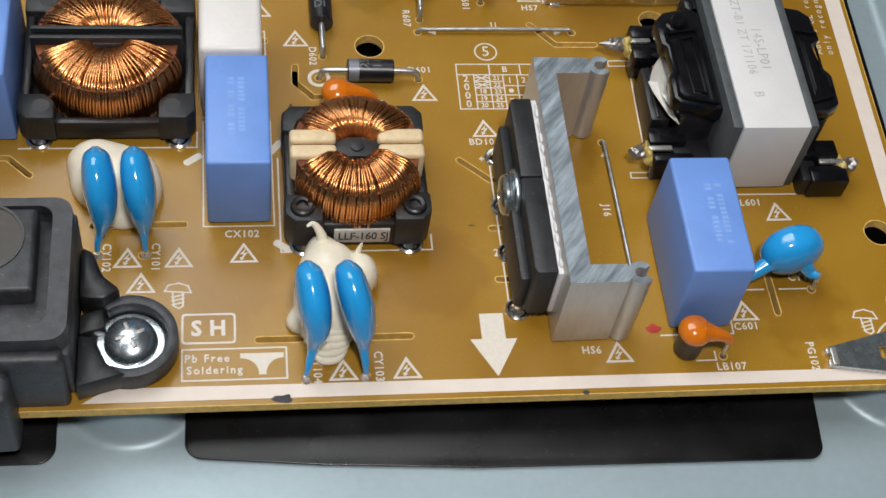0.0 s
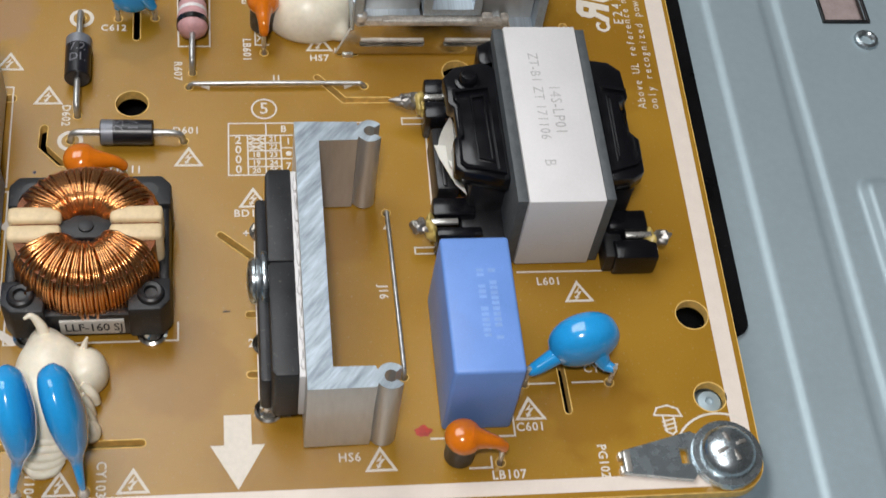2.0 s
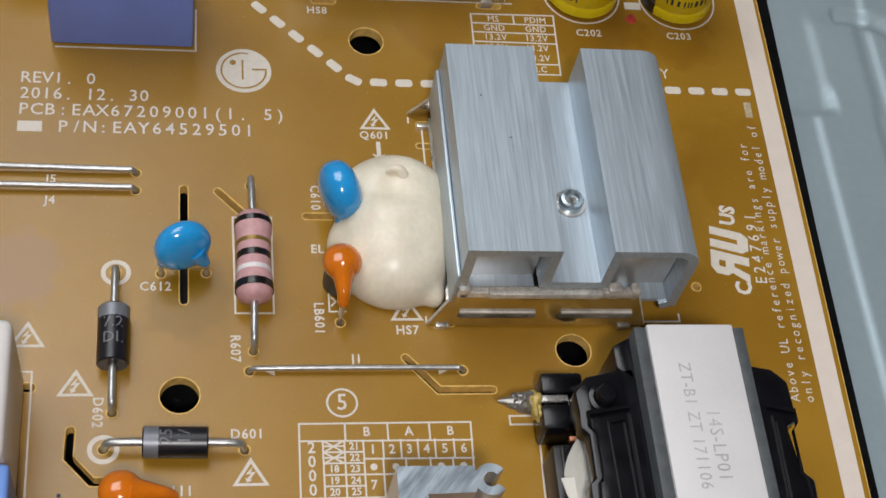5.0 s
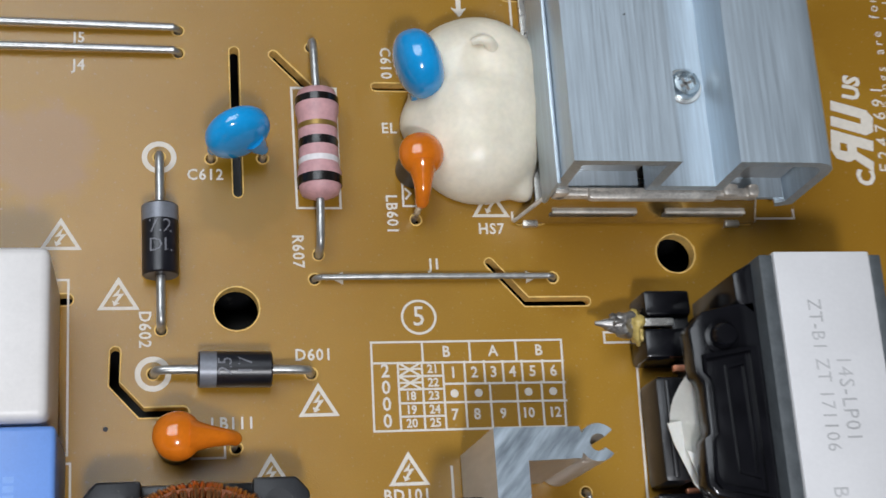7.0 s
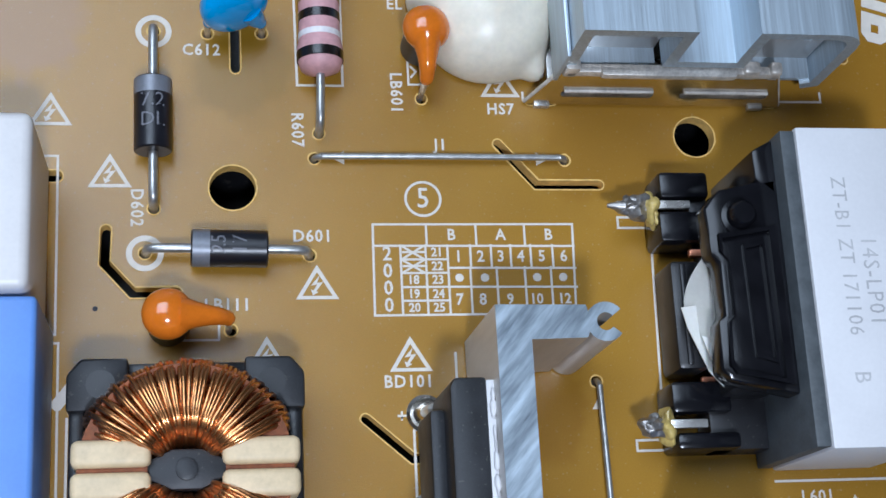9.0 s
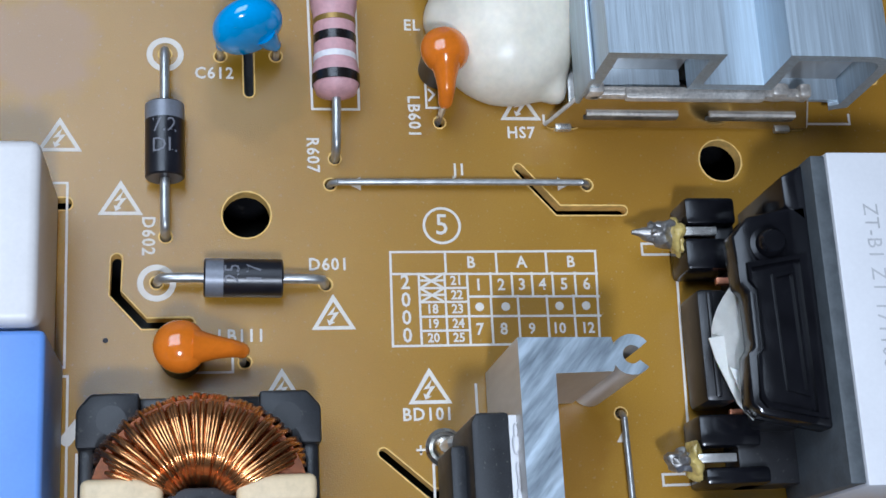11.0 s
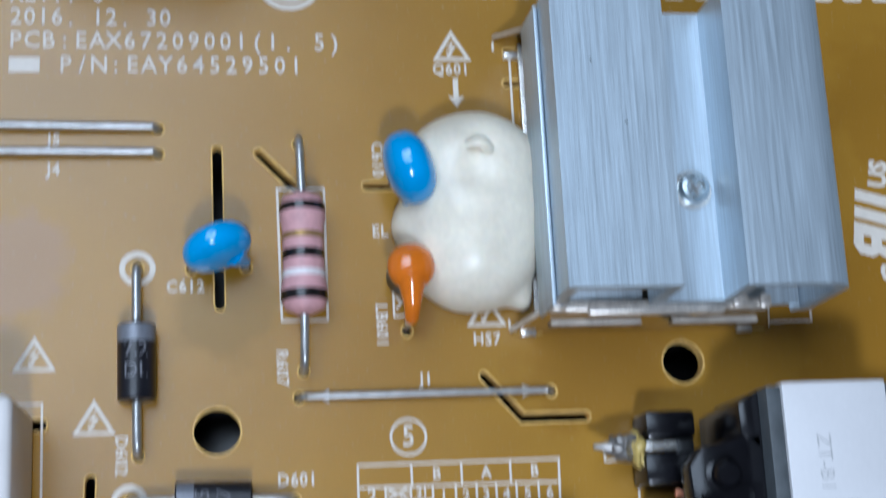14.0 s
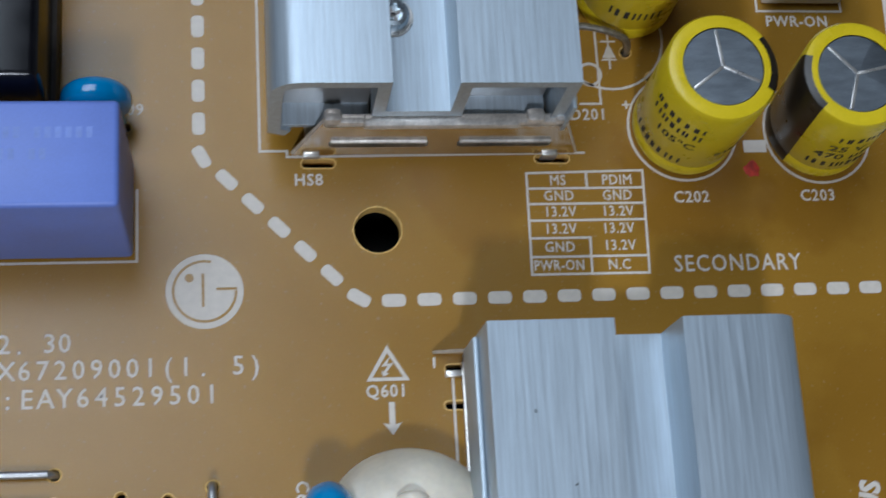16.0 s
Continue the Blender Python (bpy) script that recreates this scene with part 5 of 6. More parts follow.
def finned_heatsink(x0, y0, length, mirror, label):
    """Section of two raised boxes with a trough between; runs along y."""
    ob = thing("heatsink", x0 + 13, y0 + length / 2, 0, label, "heatsink", "finned heatsinks")
    fx = (lambda x: x0 + 26.4 - x) if mirror else (lambda x: x0 + x)
    sec = [(0.35, 3.2), (0.35, 14.7), (10.2, 14.7), (10.2, 7.8), (17.45, 7.8), (17.45, 14.7), (24.7, 14.7), *[(24.7 + 2.3 * math.sin(a), 12.4 + 2.3 * math.cos(a)) for a in (0.3, 0.6, 0.9, 1.2)], (27.0, 12.0), (27.0, 3.4), (25.7, 2.8)]
    loop = thick_line([(fx(x), z) for x, z in sec], 1.2)
    bm = bmesh.new()
    a = [bm.verts.new((x, y0, z)) for x, z in loop]
    b = [bm.verts.new((x, y0 + length, z)) for x, z in loop]
    n = len(loop)
    for i in range(n):
        j = (i + 1) % n
        bm.faces.new((a[i], a[j], b[j], b[i]))
    half = n // 2
    for q in (a, b):
        for i in range(half - 1):
            bm.faces.new((q[i], q[i + 1], q[n - 2 - i], q[n - 1 - i]))
    part("extrusion", bm, ALU, ob, angle=25)
    # outer side plate, lower than the box
    xs0, xs1 = sorted((fx(-0.75), fx(-0.3)))
    part("side_plate", box(xs0, xs1, y0 - 0.6, y0 + length - 0.3, 4.6, 10.6, 0.15), ALU, ob, "lower brushed side plate")
    for a, b, low in ((1.3, 9.5, 5.0), (18.0, 26.3, 3.3)):
        r0, r1 = sorted((fx(a), fx(b)))
        part("inner_plate", box(r0, r1, y0 + 0.4, y0 + length - 1.5, low, low + 0.7, 0.1), ALU, ob, "inner floor of the extrusion")
        part("inner_web", box(r0, r1, y0 + 2.6, y0 + 3.3, low + 0.7, 13.9, 0.1), ALU_SIDE, ob, "upright inner wall")
    # tinned bracket with bent feet and two long slots in its front lip
    xl, xr = (x0 + 2.4, x0 + 28.1) if mirror else (x0 - 1.6, x0 + 23.2)
    slots = ((xl + 2.2, xl + 11.8), (xl + 14.6, xl + 23.9))
    lip = filled([[(xl - 1.2, 0.3), (xr + 1.0, 0.3), (xr - 1.0, 5.9), (xl + 1.6, 5.9)], *[rounded(p, q, 1.6, 2.8, 0.5) for p, q in slots]], -0.3, 0.3)
    lip.transform(Matrix.Translation((0, (y0 - 1.1) * MM, 0)) @ pose(0, 0, 0, 77, 0, 0))
    lip_part = part_mesh("bracket_lip", lip, TIN_BRIGHT, ob, "shiny tinned lip with two slots")
    part("bracket_rail", merge(box(xl + 1.6, xr - 1.0, y0 - 0.5, y0 + 0.6, 5.3, 6.6, 0.4), box(xl + 5.2, xr - 5.6, y0 - 0.9, y0 + 0.5, 5.7, 6.9, 0.45), box(xl + 1.5, xl + 3.2, y0 - 0.5, y0 + 0.9, 5.1, 7.3, 0.45), box(xr - 5.0, xr - 3.2, y0 - 0.5, y0 + 0.9, 5.1, 7.2, 0.45), box(xr - 2.2, xr - 0.9, y0 - 0.5, y0 + 0.9, 5.1, 7.1, 0.4)), RAIL, ob, "folded tinned rail")
    for a, b in slots:
        yy = y0 - 1.1 + 2.2 * math.cos(radians(77))
        zz = 2.2 * math.sin(radians(77))
        part("slot_lip", merge(tube([(a + 0.2, yy - 0.3, zz + 0.7), (b - 0.2, yy - 0.3, zz + 0.7)], 0.2, 8), box(a, b, yy + 0.3, yy + 0.6, zz - 0.7, zz + 0.5, 0.1)), RAIL, lip_part, "bright folded edge of a slot")
    part("bracket_floor", box(max(xl, x0 - 0.3), min(xr, x0 + 26.6), y0 + 0.2, y0 + length - 0.5, 0.3, 0.8, 0.1), TIN, ob)
    for xx in (xl + 0.6, xr - 1.6):
        for yy in (y0 - 1.4, y0 + length - 1.6):
            part("foot", box(xx - 0.8, xx + 0.8, yy - 0.25, yy + 0.35, -1.5, 0.6, 0.1), TIN, ob)
    # far lip of the bracket, flaring out past the side plate
    rear = filled([[(xl - 1.2, 0.3), (xr + 1.0, 0.3), (xr - 1.0, 5.9), (xl + 1.6, 5.9)]], -0.25, 0.25)
    rear.transform(Matrix.Translation((0, (y0 + length + 0.6) * MM, 0)) @ pose(0, 0, 0, 101, 0, 0))
    part_mesh("rear_lip", rear, TIN_BRIGHT, ob, "shiny tinned far lip")
    for side in ([(xl - 1.2, 0.35), (xl + 1.6, 5.9)], [(xr + 1.0, 0.35), (xr - 1.0, 5.9)], [(xl - 1.2, 0.35), (xr + 1.0, 0.35)]):
        for yb, lean in ((y0 - 1.15, 0.23), (y0 + length + 0.6, -0.19)):
            part("lip_edge", tube([(u, yb + v * lean, v) for u, v in side], 0.17, 8), RAIL, ob, "bright rolled edge of the lip")
    for nick_x, nick_y, turned in ((6.4, 15.8, 0.5), (3.4, 22.0, 1.9)):
        part("nick", box(-0.16, 0.16, -0.07, 0.07, -0.01, 0.012, m=Matrix.Translation((fx(nick_x), y0 + nick_y, 15.3)) @ Matrix.Rotation(turned, 4, "Z")), FERRITE, ob, "small dark nick", angle=0)
    sx = fx(14.6) + (0 if not mirror else -1.2)
    sy = y0 + 11.1 if not mirror else y0 + 9.4
    s = thing("screw", sx, sy, 8.4, "small zinc screw in the trough of the heatsink", "screw", "heatsink screws")
    mm = Matrix.Translation((sx, sy, 8.38))
    head = part("head", lathe([(0, 0), (1.5, 0), (1.55, 0.15), (1.55, 0.9), (1.35, 1.25), (0.95, 1.32), (0.85, 0.8), (0, 0.72)], 28, mm), STEEL, s)
    # cross bars in darker metal stand in for the shade inside the recess
    for a in (25, 115):
        part("drive_recess", box(-0.78, 0.78, -0.16, 0.16, 0.7, 0.84, m=mm @ Matrix.Rotation(radians(a), 4, "Z")), SOLDER, head, "cross recess, its shade put in as darker metal")
    part("washer", lathe([(0, 0), (1.95, 0), (2.0, 0.08), (1.9, 0.2), (0, 0.2)], 28, mm), TIN, s)
    return ob


finned_heatsink(24.0, 7.2, 29.8, False, "brushed aluminium heatsink with two raised boxes")
finned_heatsink(7.3, 58.6, 29.8, True, "brushed aluminium heatsink near the dashed line")


# ---------------------------------------------------------------- power factor choke with white tape
L = thing("transformer", 48, -17, 0, "white-taped ferrite transformer with a black bobbin", "transformer")
part("core", merge(box(41.6, 43.0, -31.4, -2.2, 0.4, 14.7, 0.15), box(53.2, 54.5, -31.2, -2.2, 0.4, 14.6, 0.15), box(42.9, 53.3, -31.0, -2.6, 0.5, 14.2)), FERRITE, L, "grey ferrite core halves")
part("tape", box(43.05, 53.15, -31.65, -1.9, 0.5, 14.9, 0.25), WHITE_TAPE, L, "smooth white tape round the core")
part("core_skirt", prism([(41.7, -2.3), (41.7, -8), (39.6, -6.2), (39.6, -3.4)], 1.0, 12.6, 0.2), BLACK_GLOSS, L, "black tapered bobbin leg")


def top_text(words, x, y, size):
    me = text_mesh(words, size, 1.12, 0.0)
    me.transform(Matrix.Translation((x * MM, y * MM, 14.93 * MM)) @ pose(0, 0, 0, 0, 0, -90) @ Matrix.Diagonal((0.92, 1, 1, 1)))
    part_mesh("printed_text", me, TOP_PRINT, L, "grey ink-jet printing", angle=0)


top_text("ZT-B1 ZT 171106", 46.5, -14.2, 1.35)
top_text("B", 46.5, -25.4, 1.5)
top_text("14S-LP01", 48.7, -16.6, 1.5)


def flange(sx):
    """Bobbin flange on one side; sx = -1 on the heatsink side."""
    f = (lambda x: x) if sx < 0 else (lambda x: 96.1 - x)
    out = [(34.3, -9.0), (35.9, -7.2), (41.7, -6.0), (41.7, -26.4), (35.4, -25.0), (34.5, -24.1), (34.7, -19.6), (35.3, -19.0), (35.3, -14.2), (34.6, -13.4)]
    if sx > 0:
        out = [(36.8, -8.0), (38.4, -6.4), (41.7, -5.8), (41.7, -26.8), (38.0, -26.4), (36.4, -25.2), (36.2, -19.8), (37.4, -18.8), (38.0, -13.4), (36.6, -12.8)]
    loop = [(f(x), y) for x, y in out]
    z = 12.6
    flange_part = part("flange", prism(loop if sx < 0 else loop[::-1], 9.8, z, 0.35), BLACK_GLOSS, L, "glossy black bobbin flange")
    dx = 0.0 if sx < 0 else 1.6
    for rim, top in (([(35.3 + dx, -11.6), (41.0, -10.8), (41.1, -25.6), (35.8 + dx, -24.5), (35.2 + dx, -23.7), (35.4 + dx, -19.9), (36.0 + dx, -19.2), (36.0 + dx, -14.0), (35.3 + dx, -13.2)], 0.55),
                     ([(37.6 + dx, -12.6), (39.6, -12.2), (39.8, -23.6), (37.8 + dx, -23.0)], 0.35)):
        cx, cy = sum(p[0] for p in rim) / len(rim), sum(p[1] for p in rim) / len(rim)
        inner = [(cx + (x - cx) * 0.80, cy + (y - cy) * 0.93) for x, y in rim]
        part_mesh("flange_rim", filled([[(f(x), y) for x, y in rim], [(f(x), y) for x, y in inner]], z - 0.1, z + top), BLACK_GLOSS, flange_part)
    if sx < 0:
        part("knob", lathe([(1.75, z - 0.1), (1.75, z + 0.25), (1.3, z + 0.35), (1.25, z + 1.2), (0.95, z + 1.6), (0, z + 1.7)], 28, Matrix.Translation((37.6, -9.9, 0))), BLACK_GLOSS, flange_part, "round moulded knob")
    wx0, wx1 = sorted((f(36.8), f(42)))
    part("winding_block", box(wx0, wx1, -25.2, -7.2, 1.5, 9.9, 0.6), BLACK, L)


flange(-1)
flange(1)
for x0, x1, y0, y1, h in ((32.6, 37.8, -10.0, -6.9, 5.2), (32.9, 37.9, -5.6, -2.9, 5.2), (32.2, 38.0, -26.6, -23.6, 5.2), (32.4, 38.6, -30.0, -28.4, 5.2), (56.2, 62.2, -33.6, -30.4, 4.4), (55.6, 61.2, -29.4, -26.2, 5.2), (57.6, 61.8, -9.6, -5.0, 4.6)):
    part("terminal_block", box(x0, x1, y0, y1, 0.2, h, 0.45), BLACK_GLOSS, L)
for x0, x1, y0, y1 in ((36, 38, -10, -3), (36, 42, -30, -24), (55, 57.5, -33, -26)):
    part("terminal_web", box(x0, x1, y0, y1, 0.2, 4.0, 0.3), BLACK, L)
part("side_post", box(33.0, 36.2, -22.6, -12.0, 0.3, 5.6, 0.6), BLACK, L)
part("side_post_rib", box(33.9, 34.5, -22.2, -12.4, 5.5, 5.9, 0.2), BLACK, L)
for y in (-10.9, -23.4):
    part("copper_lead", box(35.6, 38.5, y - 0.35, y + 0.35, 3.6, 4.3, 0.1), COPPER_BARE, L)
for x, y, s, z, reach in ((32.2, -6.3, -1, 4.2, 4.4), (31.8, -27.6, -1, 4.2, 2.6), (61.6, -29.9, 1, 3.6, 2.8)):
    part("terminal_pin", box(min(x, x - s * 3.6), max(x, x - s * 3.6), y - 0.4, y + 0.4, z + 0.6, z + 1.1, 0.1), TIN, L)
    part("flux", merge(blob(x + s * 0.1, y, z - 0.2, 0.7, 1.6, 1.7, 0.6, 0.9, 3, seed=y), blob(x - s * 0.3, y - 1.1, z - 0.5, 0.6, 0.9, 1.2, 0.6, 1.2, 3, seed=y + 2)), FLUX, L, "yellow flux collar")
    part("solder_tip", merge(blob(x + s * 1.3, y, z, 1.2, 1.15, 1.1, 0.7, 1.1, 3, seed=x), blob(x + s * min(2.3, reach - 1), y + 0.1, z, 1.1, 0.75, 0.75, 0.8, 1.5, 3, seed=x + 3),
                             tube([(x + s * 1.2, y, z), (x + s * reach * 0.75, y + 0.1, z + 0.1), (x + s * reach, y + 0.2, z)], [0.8, 0.5, 0.2], 10)), SOLDER, L, "rough solder on the pin")
# loose white film bulging from under the flange
bm = bmesh.new()
cols = []
for i in range(15):
    t = i / 14
    y = -10.6 - 13.0 * t
    bulge = math.sin(PI * t) ** 0.8
    cols.append([bm.verts.new((37.4 - 3.9 * bulge * k, y, 9.4 - 2.4 * k * bulge + 0.2 * math.sin(k * 3))) for k in (0, 0.35, 0.7, 1.0)])
for a, b in zip(cols, cols[1:]):
    for k in range(3):
        bm.faces.new((a[k], a[k + 1], b[k + 1], b[k]))
bmesh.ops.solidify(bm, geom=bm.faces[:], thickness=0.15)
part("film", bm, PAPER, L, "bulging white insulating film", angle=70)
flap = prism([(32.8, -17.3), (34.8, -16.9), (35.7, -20.2), (36.7, -24.6), (35.2, -23.2), (33.3, -19.2)], 7.4, 7.55)
for v in flap.verts:
    v.co.z += 0.35 * (35.0 - v.co.x)
part("film_flap", flap, PAPER, L, "torn corner of white film", angle=70)
lower = prism([(34.4, -20.0), (36.6, -21.0), (37.9, -24.2), (36.7, -24.3), (35.2, -22.6)], 8.3, 8.45)
for v in lower.verts:
    v.co.z += 0.25 * math.sin((v.co.x - 34) * 0.7)
part("film_edge", lower, PAPER, L, "lower edge of white film", angle=70)

# ---------------------------------------------------------------- mains inlet and its screw
inlet = thing("power_inlet", -66, -54, 0, "black moulded mains inlet with a screw ear", "power inlet")
part("housing", box(-84, -49.9, -63.3, -41.6, 0.3, 10.4, 0.5, 2), MOULDED, inlet)
part_mesh("rim", filled([rounded(-84, -50.0, -63.2, -41.7, 2.4), rounded(-83, -52.5, -60.9, -43.0, 1.8)], 10.2, 14.0), MOULDED, inlet, "grained raised rim")
part("socket_block", box(-82.8, -54.4, -55.9, -43.2, 10.2, 14.0, 0.7, 3), MOULDED, inlet)
part_mesh("socket_rim", filled([circle(-61.1, -47.9, 5.3, 36), circle(-61.1, -47.9, 4.9, 36)], 13.95, 14.2), BLACK, inlet)
part("socket_recess", prism(circle(-61.1, -47.9, 4.92, 36), 13.9, 14.03), BEAD, inlet, "dull brown round recess", angle=0)
part("skirt", box(-84, -50.6, -64.9, -62.6, -2.2, 11.5, 0.9, 3), MOULDED, inlet)
part("lower_skirt", box(-84, -57.2, -69.0, -64.0, -5.0, 9.0, 1.0, 3), MOULDED, inlet)
part("ear_floor", lathe([(0, 0.1), (6.2, 0.1), (6.3, 0.3), (6.3, 0.8), (0, 0.8)], 40, Matrix.Translation((-43.2, -56.6, 0))), BLACK, inlet)
ring = arc(-43.2, -56.6, 6.3, -118, 128, 30) + arc(-43.2, -56.6, 4.9, 128, -118, 30)
part("ear_wall", prism(ring, 0.3, 3.6, 0.3), MOULDED, inlet)
part("ear_arm", merge(prism([(-49.8, -43.5), (-48.2, -44.4), (-46.8, -48.2), (-44.4, -50.4), (-46.6, -52.2), (-49.8, -51.6)], 0.3, 5.4, 0.6), prism([(-49.8, -53.0), (-46.8, -52.0), (-46.4, -55), (-49.8, -56)], 0.3, 3.2, 0.3),
                      prism([(-49.8, -64.4), (-49.8, -56.6), (-47.8, -57.0), (-46.0, -61.0), (-43.5, -62.6)], 0.3, 4.2, 0.4)), BLACK, inlet, "black ribbed arm of the ear")


def pan_screw(x, y, z, r, label, washer=0.0):
    ob = thing("screw", x, y, z, label, "screw", "board screws")
    m = Matrix.Translation((x, y, z))
    zz = 0.0
    if washer:
        part("washer", lathe([(0, 0), (washer, 0), (washer + 0.05, 0.1), (washer, 0.45), (washer * 0.8, 0.5), (0, 0.5)], 36, m), STEEL, ob)
        zz = 0.5
    prof = [(0, zz), (r, zz), (r + 0.05, zz + 0.15), (r, zz + 0.4)] + [(r * math.cos(a), zz + 0.4 + 1.7 * math.sin(a)) for a in (0.3, 0.6, 0.9, 1.15)] + [(r * 0.3, zz + 2.08), (0, zz + 2.1)]
    head = part("head", lathe(prof, 40, m), STEEL, ob)
    # the cross is not cut in; darker metal paints its inner shade
    for k in range(4):
        a = radians(20 + 90 * k)
        c, s = math.cos(a), math.sin(a)
        cut = prism([(0.15 * r * c - 0.28 * -s, 0.15 * r * s - 0.28 * c), (0.58 * r * c - 0.3 * -s, 0.58 * r * s - 0.3 * c), (0.58 * r * c + 0.3 * -s, 0.58 * r * s + 0.3 * c), (0.15 * r * c + 0.28 * -s, 0.15 * r * s + 0.28 * c)], zz + 1.62, zz + 2.09, 0.08)
        cut.transform(m)
        part("drive_recess", cut, SOLDER, head, "cross recess, its shade put in as darker metal")
    return ob


pan_screw(-43.2, -56.4, 0.9, 3.5, "zinc cross-head screw in the black ear", 4.4)
lug = thing("earth_lug", 60, -60.5, 0, "zinc steel earthing lug with a folded tip", "earth lug")
plate = filled([[(53.2, -62.9), (53.2, -59.9), (62.4, -57.6), *arc(66.6, -61.0, 4.6, 140, -150, 20), (61.8, -64.2)], [(60.6, -62.0), (61.6, -62.0), (61.6, -60.0), (60.6, -60.0)]], 0.2, 0.9)
part_mesh("plate", plate, STEEL, lug)
part("folded_tip", merge(box(52.7, 53.5, -62.8, -61.9, -1.2, 0.9, 0.15), box(52.7, 53.5, -60.9, -60.0, -1.2, 0.9, 0.15), box(53.3, 54.2, -62.8, -60.0, 0.5, 1.0, 0.1)), TIN, lug)
pan_screw(66.6, -61.0, 0.9, 3.5, "zinc cross-head screw fixing the earth lug", 4.5)
sp = thing("support_post", 66.4, -52.6, -4, "pale domed support post seen through a hole", "support post")
part("post", lathe([(2.0, -9.0), (1.9, -1.6), (1.5, -0.9), (0.6, -0.7), (0.4, -1.0), (0, -1.1)], 28, Matrix.Translation((66.5, -52.6, 0))), CHASSIS, sp)


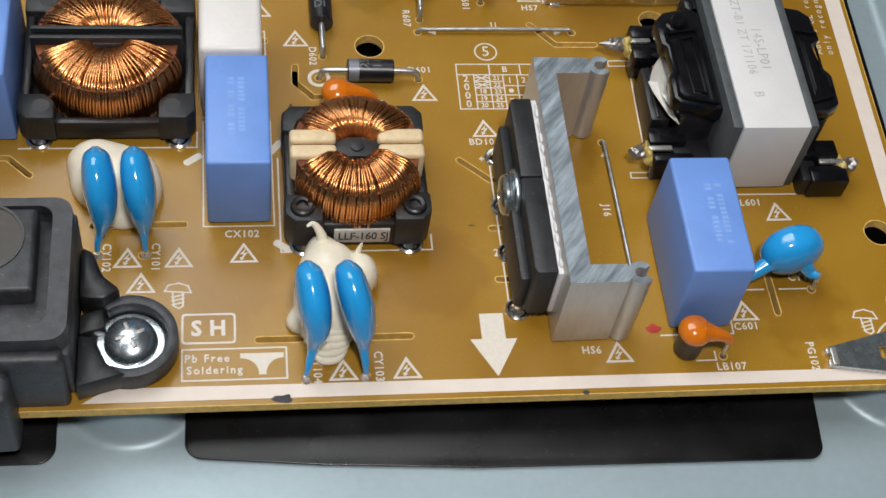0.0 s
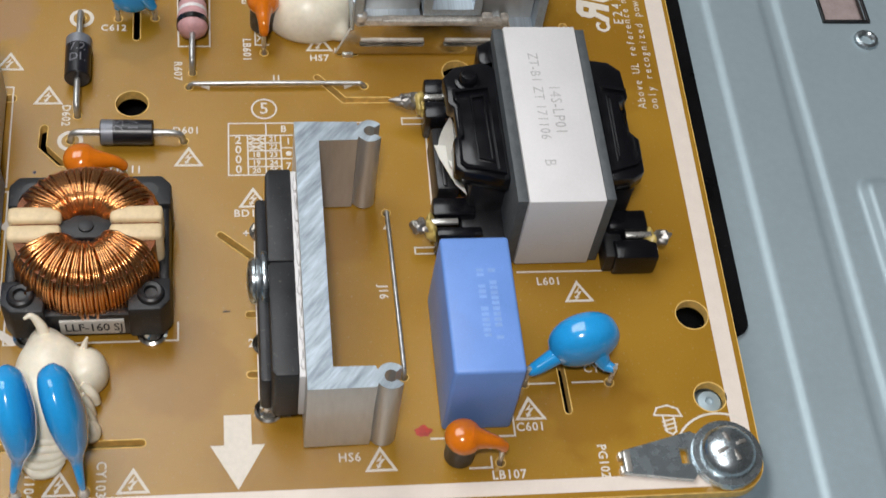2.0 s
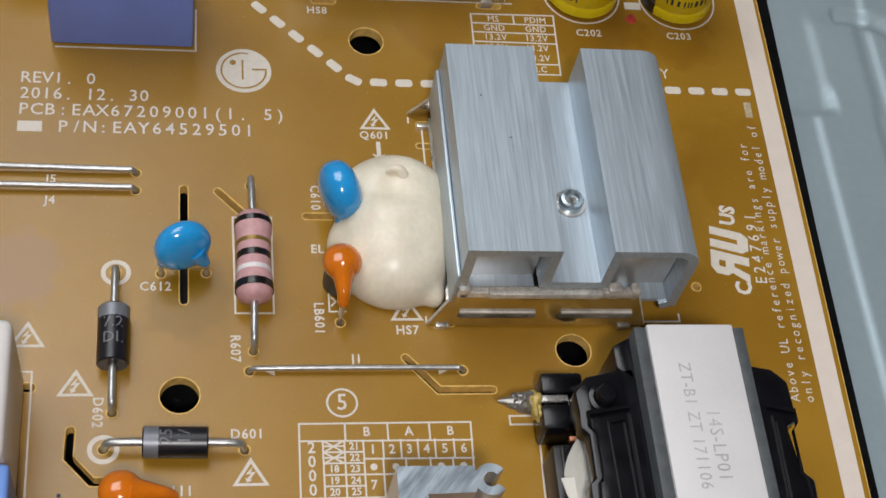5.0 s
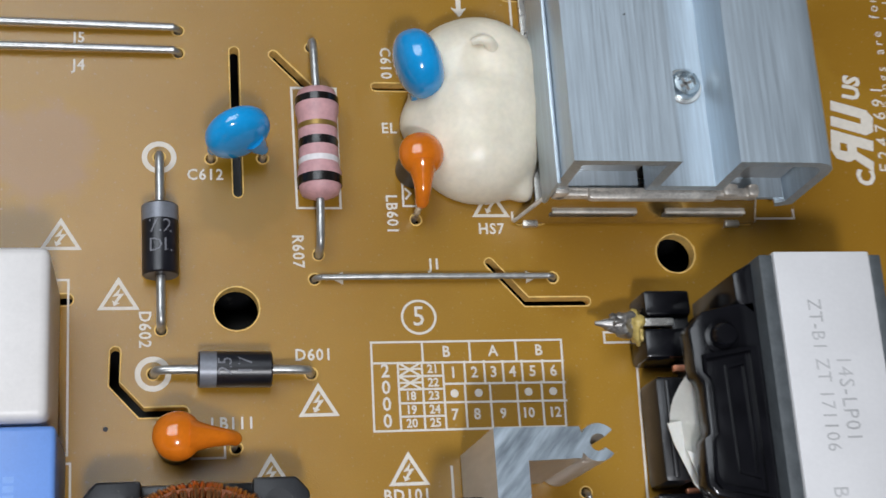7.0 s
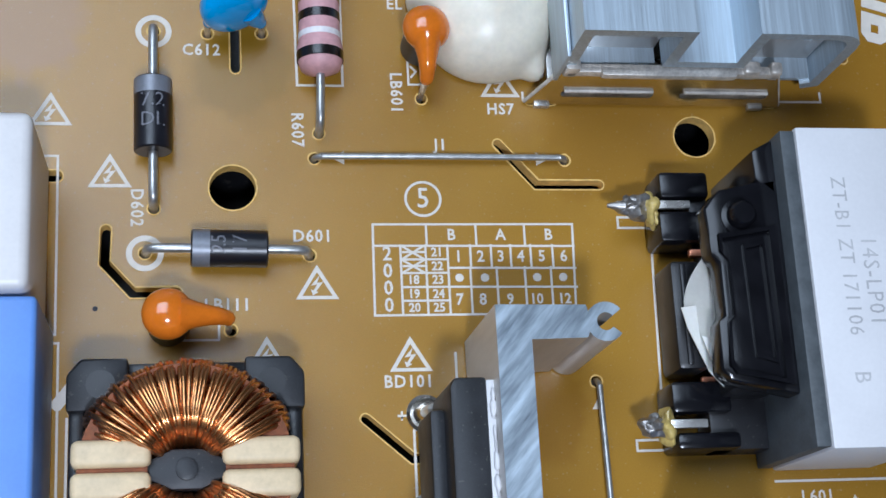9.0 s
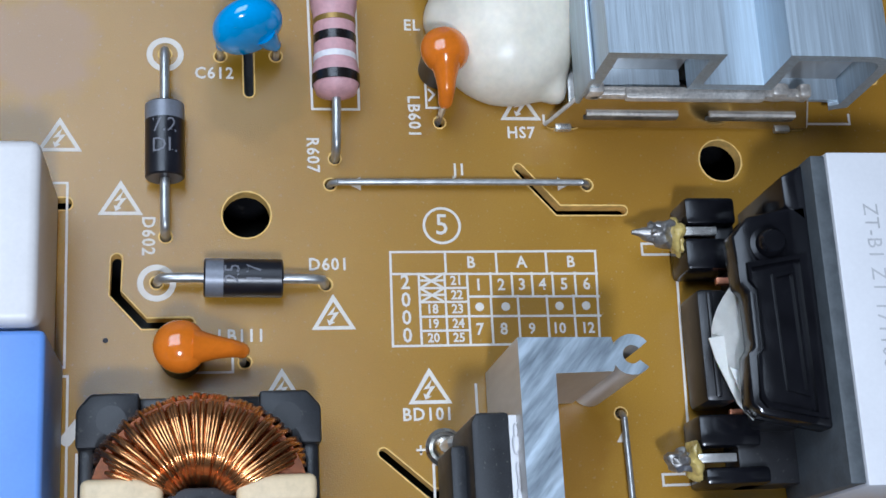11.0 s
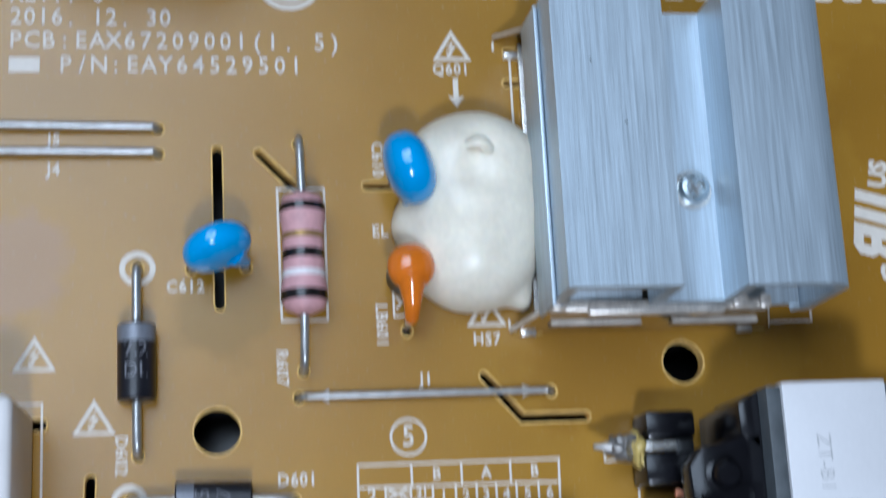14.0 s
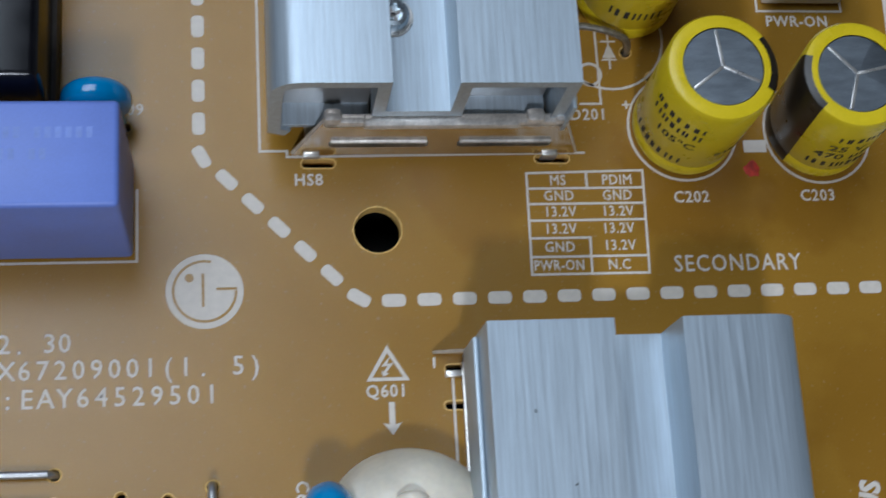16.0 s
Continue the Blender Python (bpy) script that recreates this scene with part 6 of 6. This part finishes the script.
# ---------------------------------------------------------------- electrolytic capacitors
def electrolytic(x, y, r, h, lean, stripe, label, words):
    ob = thing("electrolytic_capacitor", x, y, 0, label, "capacitor", "electrolytic capacitors")
    m = Matrix(((1, 0, lean[0] / h, x), (0, 1, lean[1] / h, y), (0, 0, 1, 0), (0, 0, 0, 1)))
    prof = [(r * 0.86, 0.2), (r, 0.6), (r, 1.9), (r - 0.22, 2.3), (r, 2.8), (r, h - 0.7), (r - 0.25, h - 0.2), (r - 0.9, h), (r * 0.72, h - 0.05)]
    sleeve = part("sleeve", lathe(prof, 48, m), YELLOW, ob, "yellow plastic sleeve")
    can_top = part("can_top", lathe([(r * 0.73, h - 0.3), (r * 0.70, h - 0.15), (0, h - 0.12)], 40, m), CAN, ob, "scored grey aluminium top")
    for k in range(3):
        a = radians(95 + 120 * k + stripe * 0.2)
        bm = box(0, r * 0.68, -0.16, 0.16, h - 0.16, h - 0.06, 0.04, m=m @ Matrix.Rotation(a, 4, "Z"))
        part("score_line", bm, TIN, can_top)
    # dark stripe down one side
    bm = bmesh.new()
    rows = []
    for rr, z in prof[:8]:
        rows.append([bm.verts.new(((rr + 0.03) * math.cos(a), (rr + 0.03) * math.sin(a), z + (0.03 if z > h - 0.3 else 0))) for a in (radians(stripe - 32 + 64 * k / 12) for k in range(13))])
    for a, b in zip(rows, rows[1:]):
        for k in range(12):
            bm.faces.new((a[k], a[k + 1], b[k + 1], b[k]))
    bm.transform(m)
    part("stripe", bm, SLEEVE_BLACK, sleeve, "dark polarity stripe")
    for text, z, ang, size in words:
        if text == "|":
            rnd = random.Random(int(ang * 7 + z * 11))
            a = ang
            for k in range(7):
                wide = rnd.choice((0.14, 0.22, 0.32, 0.4))
                for off in ((-wide, wide) if wide > 0.3 else (0.0,)):
                    part("printed_bar", box(off - 0.11, off + 0.11, -0.02, 0.02, z, z + size * rnd.uniform(0.85, 1.0), m=m @ Matrix.Rotation(radians(a), 4, "Z") @ Matrix.Translation((0, -r - 0.02, 0))), INK, sleeve, angle=0)
                a += 5.5 + wide * 12
            continue
        me = text_mesh(text, size, 1.0, 0.03)
        for v in me.vertices:
            a = radians(ang) + v.co.x / MM / r
            q = m @ Vector(((r + 0.025) * math.sin(a), -(r + 0.025) * math.cos(a), z + v.co.y / MM))
            v.co = q * MM
        part_mesh("printed_text", me, INK, sleeve, angle=0)
    for dx in (-2.5, 2.5):
        part("lead", tube([(x + dx, y, 0.4), (x + dx, y, -1.4)], 0.35, 8), TIN, ob)


electrolytic(47.8, 60.1, 5.3, 16.0, (-0.9, -0.2), 4, "yellow electrolytic capacitor with a dark stripe", [("105\u00b0C", 8.0, -38, 1.2), ("|", 9.9, -70, 1.1), ("|", 11.7, -75, 1.1), ("|", 3.4, -78, 1.2), ("|", 6.0, 14, 0.5)])
electrolytic(61.8, 59.8, 5.3, 16.0, (-2.2, -0.6), 190, "yellow electrolytic capacitor leaning, with a dark stripe", [("25 V", 9.2, 2, 1.4), ("470 \u00b5F", 7.1, 2, 1.4), ("|", 11.2, -12, 1.2), ("|", 4.2, -26, 1.2)])
electrolytic(43.0, 74.8, 5.3, 16.0, (-0.5, 0.0), 60, "yellow electrolytic capacitor partly out of view", [("|", 5, -30, 1.4)])

# ---------------------------------------------------------------- parts at the far edge
tr = thing("transformer", -22, 70, 0, "black wound transformer behind the blue box capacitor", "transformer")
part("body", box(-32, -13.9, 60.4, 84, 2.0, 12.2, 0.8, 3), BLACK_GLOSS, tr)
part("lower_shelf", box(-32, -13.4, 59.6, 84, 0.3, 3.0, 0.4), BEAD, tr, "dark brown lower shelf")
lead = thing("diode", 40, 68.5, 0, "diode lead running out under the heatsink", "diode", "axial diodes")
part("lead", tube(smooth_path([(33.5, 69.4, 4.4), (38.5, 69.0, 4.2), (41.6, 68.4, 3.2), (42.6, 68.2, 0.8), (42.6, 68.2, -1.3)], 5), 0.36, 10), SOLDER, lead)
part("body", box(25, 34, 66.5, 72, 2.2, 6.4, 0.4), BLACK, lead)
con = thing("connector", 62, 76, 0, "white connector with tinned contacts at the far edge", "connector")
part("shell", box(57.6, 66.2, 73.6, 82, 0.2, 2.2, 0.3), WHITE_BOX, con)
for k in range(5):
    part("contact", box(58.4 + 1.6 * k, 59.4 + 1.6 * k, 73.5, 77, 2.2, 2.6, 0.1), TIN, con)
